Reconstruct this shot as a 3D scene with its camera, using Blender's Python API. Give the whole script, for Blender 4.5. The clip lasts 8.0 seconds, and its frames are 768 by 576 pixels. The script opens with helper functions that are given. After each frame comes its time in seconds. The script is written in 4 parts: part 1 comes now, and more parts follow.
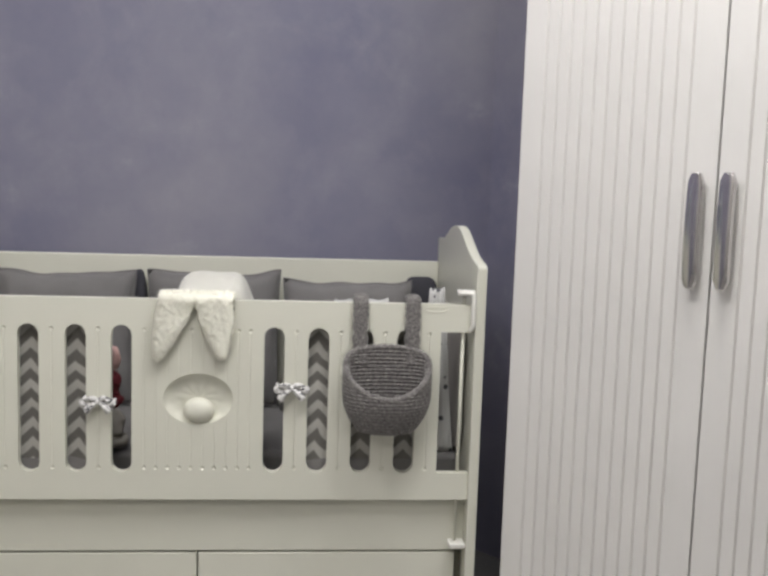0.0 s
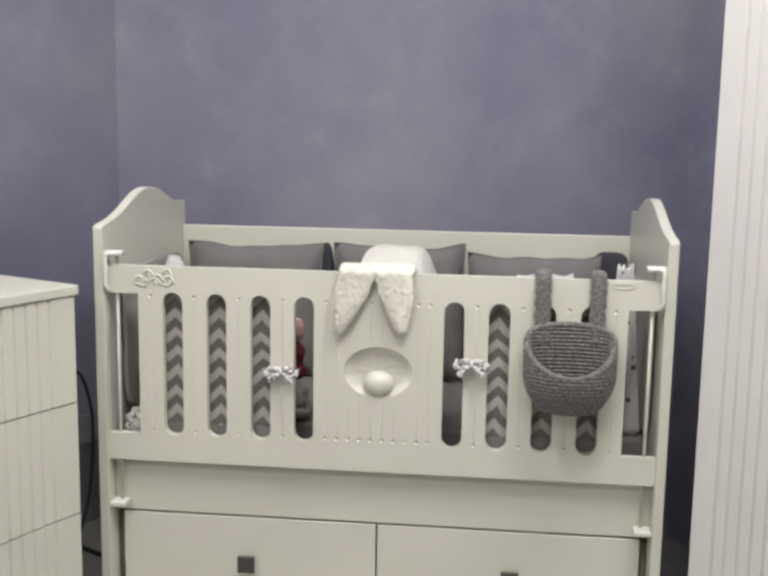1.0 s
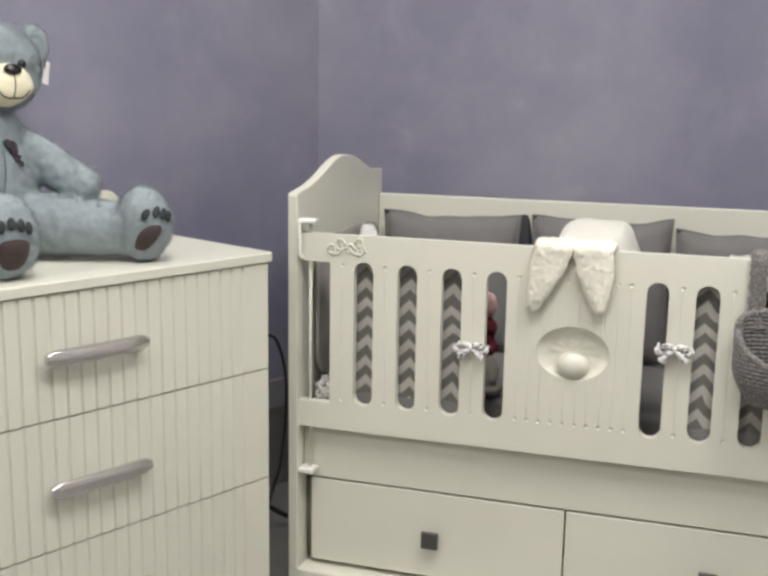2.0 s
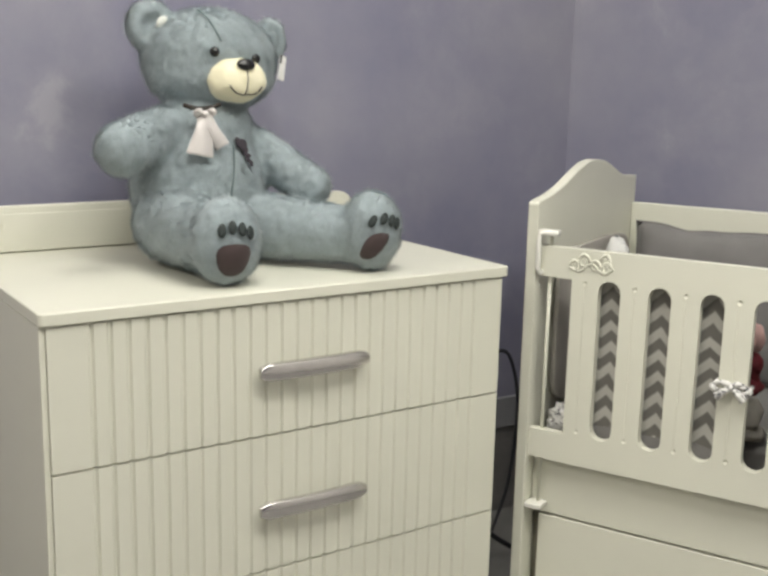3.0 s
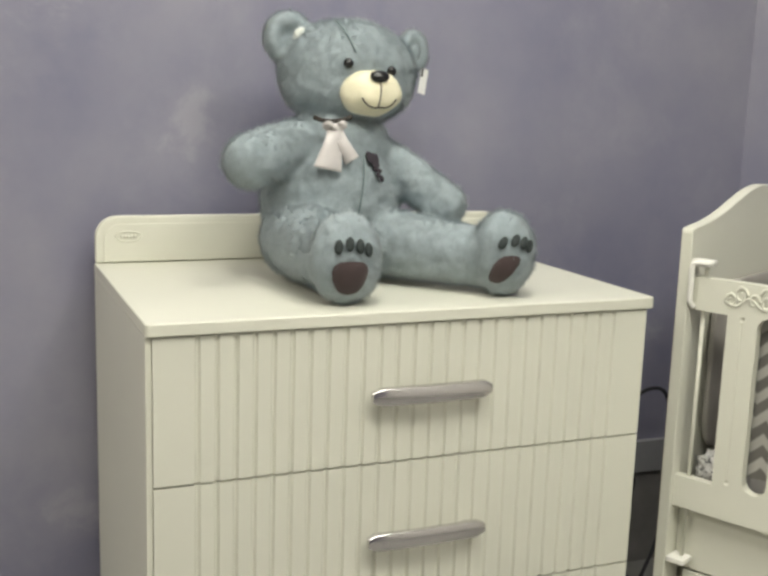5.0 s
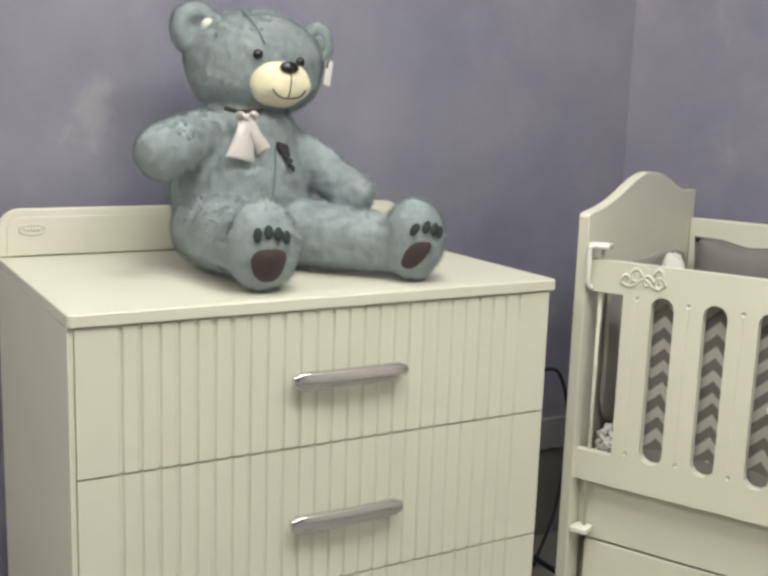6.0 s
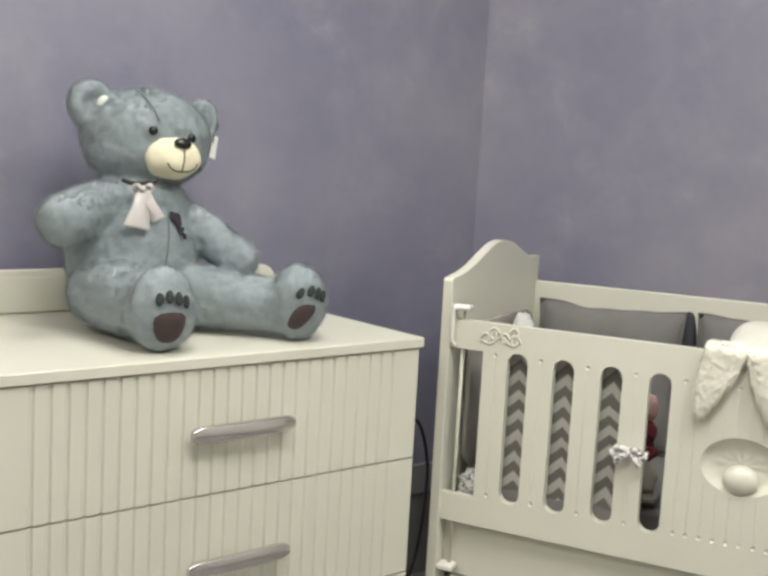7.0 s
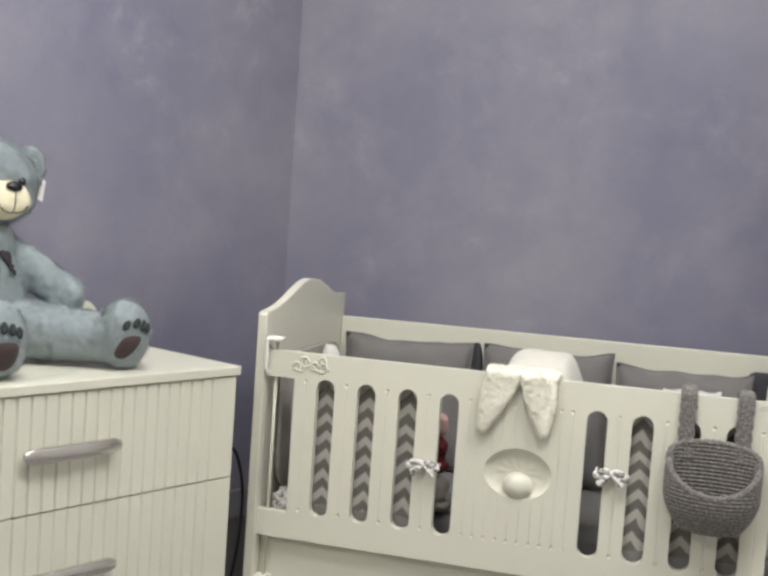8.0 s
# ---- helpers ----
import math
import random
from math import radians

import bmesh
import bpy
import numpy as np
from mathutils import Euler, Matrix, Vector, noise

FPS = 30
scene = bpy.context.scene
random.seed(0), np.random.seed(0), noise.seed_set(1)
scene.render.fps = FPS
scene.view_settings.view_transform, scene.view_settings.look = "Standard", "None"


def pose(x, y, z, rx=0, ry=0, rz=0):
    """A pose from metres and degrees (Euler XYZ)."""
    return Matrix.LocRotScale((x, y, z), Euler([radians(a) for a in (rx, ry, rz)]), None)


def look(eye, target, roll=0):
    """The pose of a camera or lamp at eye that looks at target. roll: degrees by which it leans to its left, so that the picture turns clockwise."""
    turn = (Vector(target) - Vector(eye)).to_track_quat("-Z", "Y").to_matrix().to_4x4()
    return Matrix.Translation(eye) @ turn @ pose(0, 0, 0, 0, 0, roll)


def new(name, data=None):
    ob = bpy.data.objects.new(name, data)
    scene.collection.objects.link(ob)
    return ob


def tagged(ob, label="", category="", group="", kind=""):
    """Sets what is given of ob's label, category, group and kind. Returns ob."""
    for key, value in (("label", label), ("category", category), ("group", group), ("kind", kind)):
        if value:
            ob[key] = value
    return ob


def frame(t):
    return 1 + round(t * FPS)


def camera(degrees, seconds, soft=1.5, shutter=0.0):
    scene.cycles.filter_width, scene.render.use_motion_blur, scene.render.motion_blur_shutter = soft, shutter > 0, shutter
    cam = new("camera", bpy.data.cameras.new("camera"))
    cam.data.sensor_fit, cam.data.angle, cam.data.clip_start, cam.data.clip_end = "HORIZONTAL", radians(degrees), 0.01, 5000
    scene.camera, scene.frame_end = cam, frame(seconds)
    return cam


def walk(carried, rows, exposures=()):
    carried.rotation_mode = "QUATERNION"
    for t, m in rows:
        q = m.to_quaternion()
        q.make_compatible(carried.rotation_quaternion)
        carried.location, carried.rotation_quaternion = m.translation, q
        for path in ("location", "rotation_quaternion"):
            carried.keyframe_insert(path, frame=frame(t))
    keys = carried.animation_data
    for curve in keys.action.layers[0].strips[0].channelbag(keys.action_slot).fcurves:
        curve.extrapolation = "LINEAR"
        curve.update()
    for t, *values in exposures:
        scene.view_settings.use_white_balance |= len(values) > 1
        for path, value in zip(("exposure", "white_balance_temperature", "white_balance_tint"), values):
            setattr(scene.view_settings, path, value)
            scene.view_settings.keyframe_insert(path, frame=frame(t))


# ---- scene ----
cam = camera(41.2, 8.0, soft=3.0)
PATH = [
    (0, (0.862, -2.362, 1.256), (1.046, -0.387, 1.004), 1.87),
    (0.5, (0.902, -2.332, 1.251), (0.872, -0.352, 0.971), 1.27),
    (1, (0.911, -2.316, 1.249), (0.703, -0.352, 0.940), 0.96),
    (1.5, (0.922, -2.299, 1.241), (0.529, -0.368, 0.896), 0.86),
    (1.7, (0.924, -2.282, 1.249), (0.455, -0.372, 0.886), 0.85),
    (2.8, (0.855, -2.052, 1.250), (-0.078, -0.326, 0.860), 1.35),
    (3, (0.845, -2.030, 1.254), (-0.172, -0.355, 0.859), 1.34),
    (3.5, (0.839, -1.985, 1.258), (-0.366, -0.434, 0.873), 1.57),
    (4, (0.850, -1.942, 1.254), (-0.459, -0.473, 0.892), 1.90),
    (4.2, (0.861, -1.927, 1.259), (-0.477, -0.484, 0.899), 1.87),
    (5.3, (0.884, -1.872, 1.229), (-0.407, -0.389, 0.861), 1.91),
    (5.5, (0.876, -1.880, 1.225), (-0.372, -0.362, 0.854), 1.88),
    (6, (0.851, -1.960, 1.227), (-0.274, -0.347, 0.865), 1.95),
    (6.5, (0.823, -2.073, 1.240), (-0.168, -0.365, 0.919), 2.52),
    (7, (0.858, -2.167, 1.266), (0.001, -0.377, 1.022), 3.17),
    (7.5, (0.910, -2.300, 1.279), (0.191, -0.441, 1.106), 3.82),
    (8, (0.944, -2.405, 1.267), (0.424, -0.478, 1.132), 3.98),
]
EXPOSURES = [(0, -0.37, 6260, 16), (0.5, -0.29, 6260, 15), (1.0, -0.17, 6280, 17), (1.5, -0.11, 6330, 17), (3, -0.07, 6620, 11), (5.5, -0.07, 6720, 9), (6.5, -0.07, 6660, 10), (7.2, -0.10, 6570, 12), (8, -0.12, 6450, 14)]
walk(cam, [(t, look(eye, target, roll)) for t, eye, target, roll in PATH], EXPOSURES)

# ---- light ----
world = bpy.data.worlds.new("world")
scene.world = world
world.use_nodes = True
world.node_tree.nodes["Background"].inputs[0].default_value = (0.9, 0.95, 1.0, 1)
world.node_tree.nodes["Background"].inputs[1].default_value = 0.05
COOL, WARM = (0.965, 0.97, 0.89), (1.0, 0.95, 0.84)
LAMPS = [(1.38, -0.83, 25.0, COOL), (-0.05, -0.55, 8.0, COOL), (0.60, -1.45, 20.0, COOL), (-0.80, -3.10, 36.0, WARM), (2.3, -3.0, 9.0, COOL)]
CEILING = 2.75
for lx, ly, watts, tint in LAMPS:
    data = bpy.data.lights.new("panel_light", "AREA")
    data.shape, data.size, data.size_y, data.energy, data.color = "RECTANGLE", 0.58, 0.58, watts, tint
    lamp = new("panel_light", data)
    lamp.matrix_world = pose(lx, ly, CEILING - 0.04)


# ---- materials ----
def nodes_of(name):
    m = bpy.data.materials.new(name)
    m.use_nodes = True
    return m, m.node_tree.nodes, m.node_tree.links, m.node_tree.nodes["Principled BSDF"]


def noise_node(n, l, scale, detail=4, rough=0.6, stretch=(1, 1, 1), coords="Position"):
    geo = n.new("ShaderNodeNewGeometry") if coords == "Position" else n.new("ShaderNodeTexCoord")
    mapping = n.new("ShaderNodeMapping")
    mapping.inputs["Scale"].default_value = stretch
    l.new(geo.outputs[coords], mapping.inputs[0])
    t = n.new("ShaderNodeTexNoise")
    t.inputs["Scale"].default_value, t.inputs["Detail"].default_value, t.inputs["Roughness"].default_value = scale, detail, rough
    l.new(mapping.outputs[0], t.inputs["Vector"])
    return t


def ramp(n, l, source, stops):
    r = n.new("ShaderNodeValToRGB")
    while len(r.color_ramp.elements) < len(stops):
        r.color_ramp.elements.new(0.5)
    for e, (p, c) in zip(r.color_ramp.elements, stops):
        e.position, e.color = p, (*c, 1) if len(c) == 3 else c
    l.new(source, r.inputs[0])
    return r


def grey(v):
    return (v, v, v)


def surface(name, color, rough, metal=0.0, vary=0.06, scale=9.0, grain=220.0, bump=0.04, spec=0.5, sheen=0.0, coat=0.0):
    """A plain surface with two scales of variation in colour and relief."""
    m, n, l, p = nodes_of(name)
    big, fine = noise_node(n, l, scale, 5), noise_node(n, l, grain, 3)
    lo, hi = [c * (1 - vary) for c in color], [min(1, c * (1 + vary)) for c in color]
    r = ramp(n, l, big.outputs["Fac"], [(0.3, lo), (0.7, hi)])
    l.new(r.outputs[0], p.inputs["Base Color"])
    rr = n.new("ShaderNodeMapRange")
    rr.inputs[3].default_value, rr.inputs[4].default_value = max(0.02, rough - 0.07), min(1, rough + 0.07)
    l.new(big.outputs["Fac"], rr.inputs[0])
    l.new(rr.outputs[0], p.inputs["Roughness"])
    b = n.new("ShaderNodeBump")
    b.inputs["Strength"].default_value, b.inputs["Distance"].default_value = bump, 0.002
    l.new(fine.outputs["Fac"], b.inputs["Height"])
    l.new(b.outputs[0], p.inputs["Normal"])
    p.inputs["Metallic"].default_value = metal
    p.inputs["Specular IOR Level"].default_value = spec
    p.inputs["Sheen Weight"].default_value = sheen
    p.inputs["Coat Weight"].default_value = coat
    return m


def wall_material():
    """Brushed decorative plaster, blue-violet, clouded, with paler trowel smudges and a soft sheen."""
    m, n, l, p = nodes_of("plaster")
    big = noise_node(n, l, 1.5, 6, 0.60)
    warp = noise_node(n, l, 3.2, 3, 0.5)
    geo = n.new("ShaderNodeNewGeometry")
    push = n.new("ShaderNodeVectorMath")
    push.operation = "MULTIPLY_ADD"
    l.new(warp.outputs["Color"], push.inputs[0])
    push.inputs[1].default_value = (0.16, 0.16, 0.16)
    l.new(geo.outputs["Position"], push.inputs[2])
    smudge = n.new("ShaderNodeTexNoise")
    smudge.inputs["Scale"].default_value, smudge.inputs["Detail"].default_value, smudge.inputs["Roughness"].default_value = 3.4, 7, 0.62
    l.new(push.outputs[0], smudge.inputs["Vector"])
    fine = noise_node(n, l, 45, 4, 0.6)
    base = ramp(n, l, big.outputs["Fac"], [(0.30, (0.178, 0.176, 0.262)), (0.5, (0.236, 0.231, 0.304)), (0.70, (0.305, 0.297, 0.355))])
    pale = ramp(n, l, smudge.outputs["Fac"], [(0.49, grey(0)), (0.60, grey(0.18)), (0.68, grey(0.62))])
    mix = n.new("ShaderNodeMix")
    mix.data_type = "RGBA"
    l.new(pale.outputs[0], mix.inputs[0])
    l.new(base.outputs[0], mix.inputs[6])
    mix.inputs[7].default_value = (0.385, 0.375, 0.425, 1)
    l.new(mix.outputs[2], p.inputs["Base Color"])
    gloss = ramp(n, l, smudge.outputs["Fac"], [(0.3, grey(0.50)), (0.75, grey(0.30))])
    l.new(gloss.outputs[0], p.inputs["Roughness"])
    p.inputs["Specular IOR Level"].default_value = 0.6
    add = n.new("ShaderNodeMath")
    add.operation = "MULTIPLY_ADD"
    l.new(fine.outputs["Fac"], add.inputs[0])
    add.inputs[1].default_value = 0.35
    l.new(smudge.outputs["Fac"], add.inputs[2])
    b = n.new("ShaderNodeBump")
    b.inputs["Strength"].default_value, b.inputs["Distance"].default_value = 0.16, 0.004
    l.new(add.outputs[0], b.inputs["Height"])
    l.new(b.outputs[0], p.inputs["Normal"])
    return m


def chevron_material(shift):
    """Woven cotton with grey zigzag stripes."""
    m, n, l, p = nodes_of("chevron_cotton")
    geo, sep = n.new("ShaderNodeNewGeometry"), n.new("ShaderNodeSeparateXYZ")
    l.new(geo.outputs["Position"], sep.inputs[0])

    def math_node(op, a, b=None, c=None):
        k = n.new("ShaderNodeMath")
        k.operation = op
        for i, val in enumerate((a, b, c)):
            if val is None:
                continue
            if isinstance(val, (int, float)):
                k.inputs[i].default_value = val
            else:
                l.new(val, k.inputs[i])
        return k.outputs[0]

    sway = noise_node(n, l, 7, 2)
    drift = math_node("MULTIPLY", math_node("SUBTRACT", sway.outputs["Fac"], 0.5), 0.030)
    zig = math_node("PINGPONG", math_node("ADD", math_node("ADD", sep.outputs[0], drift), shift), 0.0265)
    phase = math_node("DIVIDE", math_node("ADD", math_node("ADD", sep.outputs[2], drift), math_node("MULTIPLY", zig, 0.95)), 0.0475)
    saw = math_node("PINGPONG", phase, 0.5)
    wobble = noise_node(n, l, 60, 4)
    saw = math_node("ADD", saw, math_node("MULTIPLY", wobble.outputs["Fac"], 0.10))
    r = ramp(n, l, saw, [(0.25, (0.43, 0.42, 0.39)), (0.33, (0.150, 0.143, 0.132))])
    l.new(r.outputs[0], p.inputs["Base Color"])
    p.inputs["Roughness"].default_value = 0.9
    weave = noise_node(n, l, 500, 2)
    b = n.new("ShaderNodeBump")
    b.inputs["Strength"].default_value, b.inputs["Distance"].default_value = 0.15, 0.001
    l.new(weave.outputs["Fac"], b.inputs["Height"])
    l.new(b.outputs[0], p.inputs["Normal"])
    return m


def spotted_material():
    """Pale cotton with scattered dark specks."""
    m, n, l, p = nodes_of("spotted_cotton")
    geo = n.new("ShaderNodeNewGeometry")
    v = n.new("ShaderNodeTexVoronoi")
    v.inputs["Scale"].default_value = 42
    l.new(geo.outputs["Position"], v.inputs["Vector"])
    r = ramp(n, l, v.outputs["Distance"], [(0.22, (0.10, 0.10, 0.11)), (0.32, (0.58, 0.58, 0.57))])
    l.new(r.outputs[0], p.inputs["Base Color"])
    p.inputs["Roughness"].default_value = 0.9
    return m


def print_material():
    """White cotton tape with small dark print."""
    m, n, l, p = nodes_of("printed_tape")
    t = noise_node(n, l, 130, 3, 0.6)
    r = ramp(n, l, t.outputs["Fac"], [(0.40, (0.12, 0.12, 0.13)), (0.47, (0.74, 0.73, 0.72))])
    l.new(r.outputs[0], p.inputs["Base Color"])
    p.inputs["Roughness"].default_value = 0.85
    return m


def strand_material(name, color, vary=0.16, thin_part=0.36):
    """Pile of a plush: each strand a little different, with a soft sheen."""
    m, n, l, p = nodes_of(name)
    geo = n.new("ShaderNodeNewGeometry")
    blotch = noise_node(n, l, 48, 6, 0.7, (1, 1, 1.6))
    add = n.new("ShaderNodeMath")
    add.operation = "MULTIPLY_ADD"
    l.new(geo.outputs["Random Per Island"], add.inputs[0])
    add.inputs[1].default_value = 0.45
    l.new(blotch.outputs["Fac"], add.inputs[2])
    r = ramp(n, l, add.outputs[0], [(0.35, [c * (1 - vary) for c in color]), (0.95, [min(1, c * (1 + vary)) for c in color])])
    l.new(r.outputs[0], p.inputs["Base Color"])
    p.inputs["Roughness"].default_value = 0.9
    p.inputs["Specular IOR Level"].default_value = 0.1
    p.inputs["Sheen Weight"].default_value = 0.35
    thin, mix = n.new("ShaderNodeBsdfTranslucent"), n.new("ShaderNodeMixShader")
    mix.inputs[0].default_value = thin_part
    l.new(r.outputs[0], thin.inputs[0])
    l.new(p.outputs[0], mix.inputs[1])
    l.new(thin.outputs[0], mix.inputs[2])
    l.new(mix.outputs[0], n["Material Output"].inputs[0])
    return m


def knit_material():
    m, n, l, p = nodes_of("marled_wool")
    geo = n.new("ShaderNodeNewGeometry")
    fleck = noise_node(n, l, 190, 4, 0.7)
    r = ramp(n, l, fleck.outputs["Fac"], [(0.30, (0.065, 0.060, 0.060)), (0.50, (0.150, 0.140, 0.136)), (0.70, (0.33, 0.315, 0.30))])
    l.new(r.outputs[0], p.inputs["Base Color"])
    p.inputs["Roughness"].default_value = 0.95
    p.inputs["Sheen Weight"].default_value = 0.2
    b = n.new("ShaderNodeBump")
    b.inputs["Strength"].default_value, b.inputs["Distance"].default_value = 0.5, 0.002
    l.new(fleck.outputs["Fac"], b.inputs["Height"])
    l.new(b.outputs[0], p.inputs["Normal"])
    return m


PLASTER = wall_material()
LACQUER = surface("cream_lacquer", (0.688, 0.684, 0.594), 0.38, vary=0.03, scale=3, grain=140, bump=0.05, spec=0.5)
WHITE_EDGE = surface("white_plastic", (0.80, 0.79, 0.74), 0.3, vary=0.02, bump=0.02)
WARDROBE_WHITE = surface("white_foil", (0.72, 0.705, 0.68), 0.42, vary=0.03, scale=3, grain=120, bump=0.05)
# Dark tone for inner boards: the shade of the gaps put into colour.
GAP_SHADE = surface("gap_shade_board", (0.20, 0.19, 0.15), 0.7)
CHROME = surface("brushed_chrome", (0.68, 0.66, 0.66), 0.15, metal=1.0, vary=0.05, scale=30, grain=600, bump=0.02)
BRONZE = surface("dark_metal", (0.11, 0.105, 0.10), 0.35, metal=0.6, vary=0.1)
GREY_FABRIC = surface("grey_cotton", (0.180, 0.173, 0.172), 0.9, vary=0.08, scale=14, grain=700, bump=0.2, sheen=0.15)
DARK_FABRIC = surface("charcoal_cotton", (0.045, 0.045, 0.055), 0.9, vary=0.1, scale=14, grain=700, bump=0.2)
TAUPE_FABRIC = surface("taupe_cotton", (0.36, 0.34, 0.31), 0.9, vary=0.1, scale=10, grain=600, bump=0.2)
CHEVRON, CHEVRON_SHIFTED = chevron_material(0.8975), chevron_material(0.871)
TIE_PRINT = print_material()
SPOTTED, WOOL = spotted_material(), knit_material()
FUR = strand_material("sea_grey_plush", (0.386, 0.448, 0.476), 0.15, 0.06)
FUR_PALE = strand_material("pale_plush", (0.86, 0.88, 0.84), 0.08, 0.05)
CREAM_PILE = strand_material("cream_pile", (0.965, 0.955, 0.85), 0.03, 0.02)
MUZZLE_PILE = strand_material("buttery_pile", (0.88, 0.83, 0.62), 0.06, 0.05)
PAD = surface("brown_felt", (0.040, 0.024, 0.024), 0.8, vary=0.15, scale=40, sheen=0.2)
PATCH = surface("dark_embroidery", (0.026, 0.020, 0.028), 0.8, vary=0.15, scale=40)
TOE_PAD = surface("dark_green_felt", (0.018, 0.026, 0.026), 0.7, vary=0.15, scale=40)
GLOSS_BLACK = surface("black_bead", (0.012, 0.012, 0.013), 0.12, vary=0.02, bump=0.0)
THREAD = surface("black_thread", (0.03, 0.025, 0.02), 0.8)
SEAM = surface("seam_thread", (0.16, 0.21, 0.21), 0.9)
SATIN = surface("pink_satin", (0.60, 0.565, 0.555), 0.38, vary=0.06, scale=30, bump=0.03, sheen=0.3)
PAPER = surface("white_card", (0.82, 0.82, 0.80), 0.6, vary=0.02)
RED_CLOTH = surface("red_cloth", (0.21, 0.03, 0.042), 0.85, vary=0.15, scale=30)
PINK_CLOTH = surface("pink_cloth", (0.62, 0.40, 0.38), 0.85, vary=0.1, scale=30)
CABLE = surface("black_rubber", (0.018, 0.018, 0.022), 0.5)
FLOOR_TILE = surface("grey_floor_tile", (0.23, 0.225, 0.215), 0.25, vary=0.12, scale=5)
LOWER_WALL = surface("bare_grey_render", (0.21, 0.20, 0.195), 0.85, vary=0.18, scale=7, bump=0.2)
CREAM_CLOTH = surface("cream_fleece", (0.70, 0.69, 0.62), 0.95, vary=0.05, scale=12, grain=300, bump=0.25, sheen=0.3)
BAND = surface("grey_band_paint", (0.27, 0.27, 0.285), 0.6, vary=0.1, scale=9, bump=0.1)
CEILING_WHITE = surface("ceiling_paint", (0.78, 0.78, 0.76), 0.85, vary=0.03, scale=2)
ROOM_WHITE = surface("off_white_paint", (0.74, 0.73, 0.70), 0.8, vary=0.05, scale=2)


def glow_material():
    m, n, l, p = nodes_of("lit_diffuser")
    p.inputs["Emission Color"].default_value = (1.0, 0.97, 0.9, 1)
    p.inputs["Emission Strength"].default_value = 7.0
    return m


GLOW = glow_material()


# ---- mesh helpers ----
def part(name, bm, material, parent=None, label="", smooth=True, bevel=0.0, matrix=None):
    """Links a bmesh as one mesh object under a thing or a part."""
    bmesh.ops.recalc_face_normals(bm, faces=bm.faces)
    me = bpy.data.meshes.new(name)
    bm.to_mesh(me)
    bm.free()
    return part_mesh(name, me, material, parent, label, smooth, bevel, matrix)


def part_mesh(name, me, material, parent=None, label="", smooth=True, bevel=0.0, matrix=None):
    for mt in material if isinstance(material, (list, tuple)) else [material]:
        me.materials.append(mt)
    if smooth:
        me.polygons.foreach_set("use_smooth", [True] * len(me.polygons))
    ob = new(name, me)
    if parent:
        ob.parent = parent
    if matrix is not None:
        ob.matrix_basis = matrix
    if label:
        ob["label"] = label
    if bevel:
        b = ob.modifiers.new("bevel", "BEVEL")
        b.width, b.segments, b.limit_method, b.angle_limit = bevel, 2, "ANGLE", radians(35)
        b.harden_normals = True
    return ob


def thing(name, matrix, label, category, group="", kind=""):
    ob = new(name)
    ob.empty_display_size = 0.1
    ob.matrix_basis = matrix
    return tagged(ob, label, category, group, kind)


def add_box(bm, lo, hi, matrix=None):
    r = bmesh.ops.create_cube(bm, size=1)
    for v in r["verts"]:
        v.co = Vector([(lo[i] + hi[i]) / 2 + v.co[i] * (hi[i] - lo[i]) for i in range(3)])
        if matrix is not None:
            v.co = matrix @ v.co
    return r["verts"]


def box_part(name, lo, hi, material, parent, label="", bevel=0.003):
    bm = bmesh.new()
    add_box(bm, lo, hi)
    return part(name, bm, material, parent, label, True, bevel)


def add_ball(bm, centre, radii, turn=None, level=3):
    r = bmesh.ops.create_icosphere(bm, subdivisions=level, radius=1)
    for v in r["verts"]:
        p = Vector([v.co[i] * radii[i] for i in range(3)])
        v.co = Vector(centre) + (turn @ p if turn is not None else p)
    return r["verts"]


def add_tube(bm, points, radius, sides=8, closed=False):
    """A round tube along points; radius may be one number or one for each point."""
    pts = [Vector(p) for p in points]
    rad = radius if isinstance(radius, (list, tuple)) else [radius] * len(pts)
    rings = []
    side = None
    for i, p in enumerate(pts):
        d = (pts[min(i + 1, len(pts) - 1)] - pts[max(i - 1, 0)]).normalized()
        if side is None:
            side = d.orthogonal().normalized()
        side = (side - d * side.dot(d)).normalized()
        up = d.cross(side)
        rings.append([bm.verts.new(p + rad[i] * (math.cos(a) * side + math.sin(a) * up)) for a in [2 * math.pi * k / sides for k in range(sides)]])
    for a, b in zip(rings, rings[1:]):
        for k in range(sides):
            bm.faces.new((a[k], a[(k + 1) % sides], b[(k + 1) % sides], b[k]))
    if not closed:
        bm.faces.new(rings[0])
        bm.faces.new(rings[-1])


def smooth_path(points, steps=8):
    """Catmull-Rom through the points."""
    pts = [Vector(p) for p in points]
    out = []
    for i in range(len(pts) - 1):
        a, b, c, d = pts[max(i - 1, 0)], pts[i], pts[i + 1], pts[min(i + 2, len(pts) - 1)]
        for k in range(steps):
            t = k / steps
            out.append(0.5 * ((2 * b) + (c - a) * t + (2 * a - 5 * b + 4 * c - d) * t * t + (3 * b - a - 3 * c + d) * t ** 3))
    out.append(pts[-1])
    return out


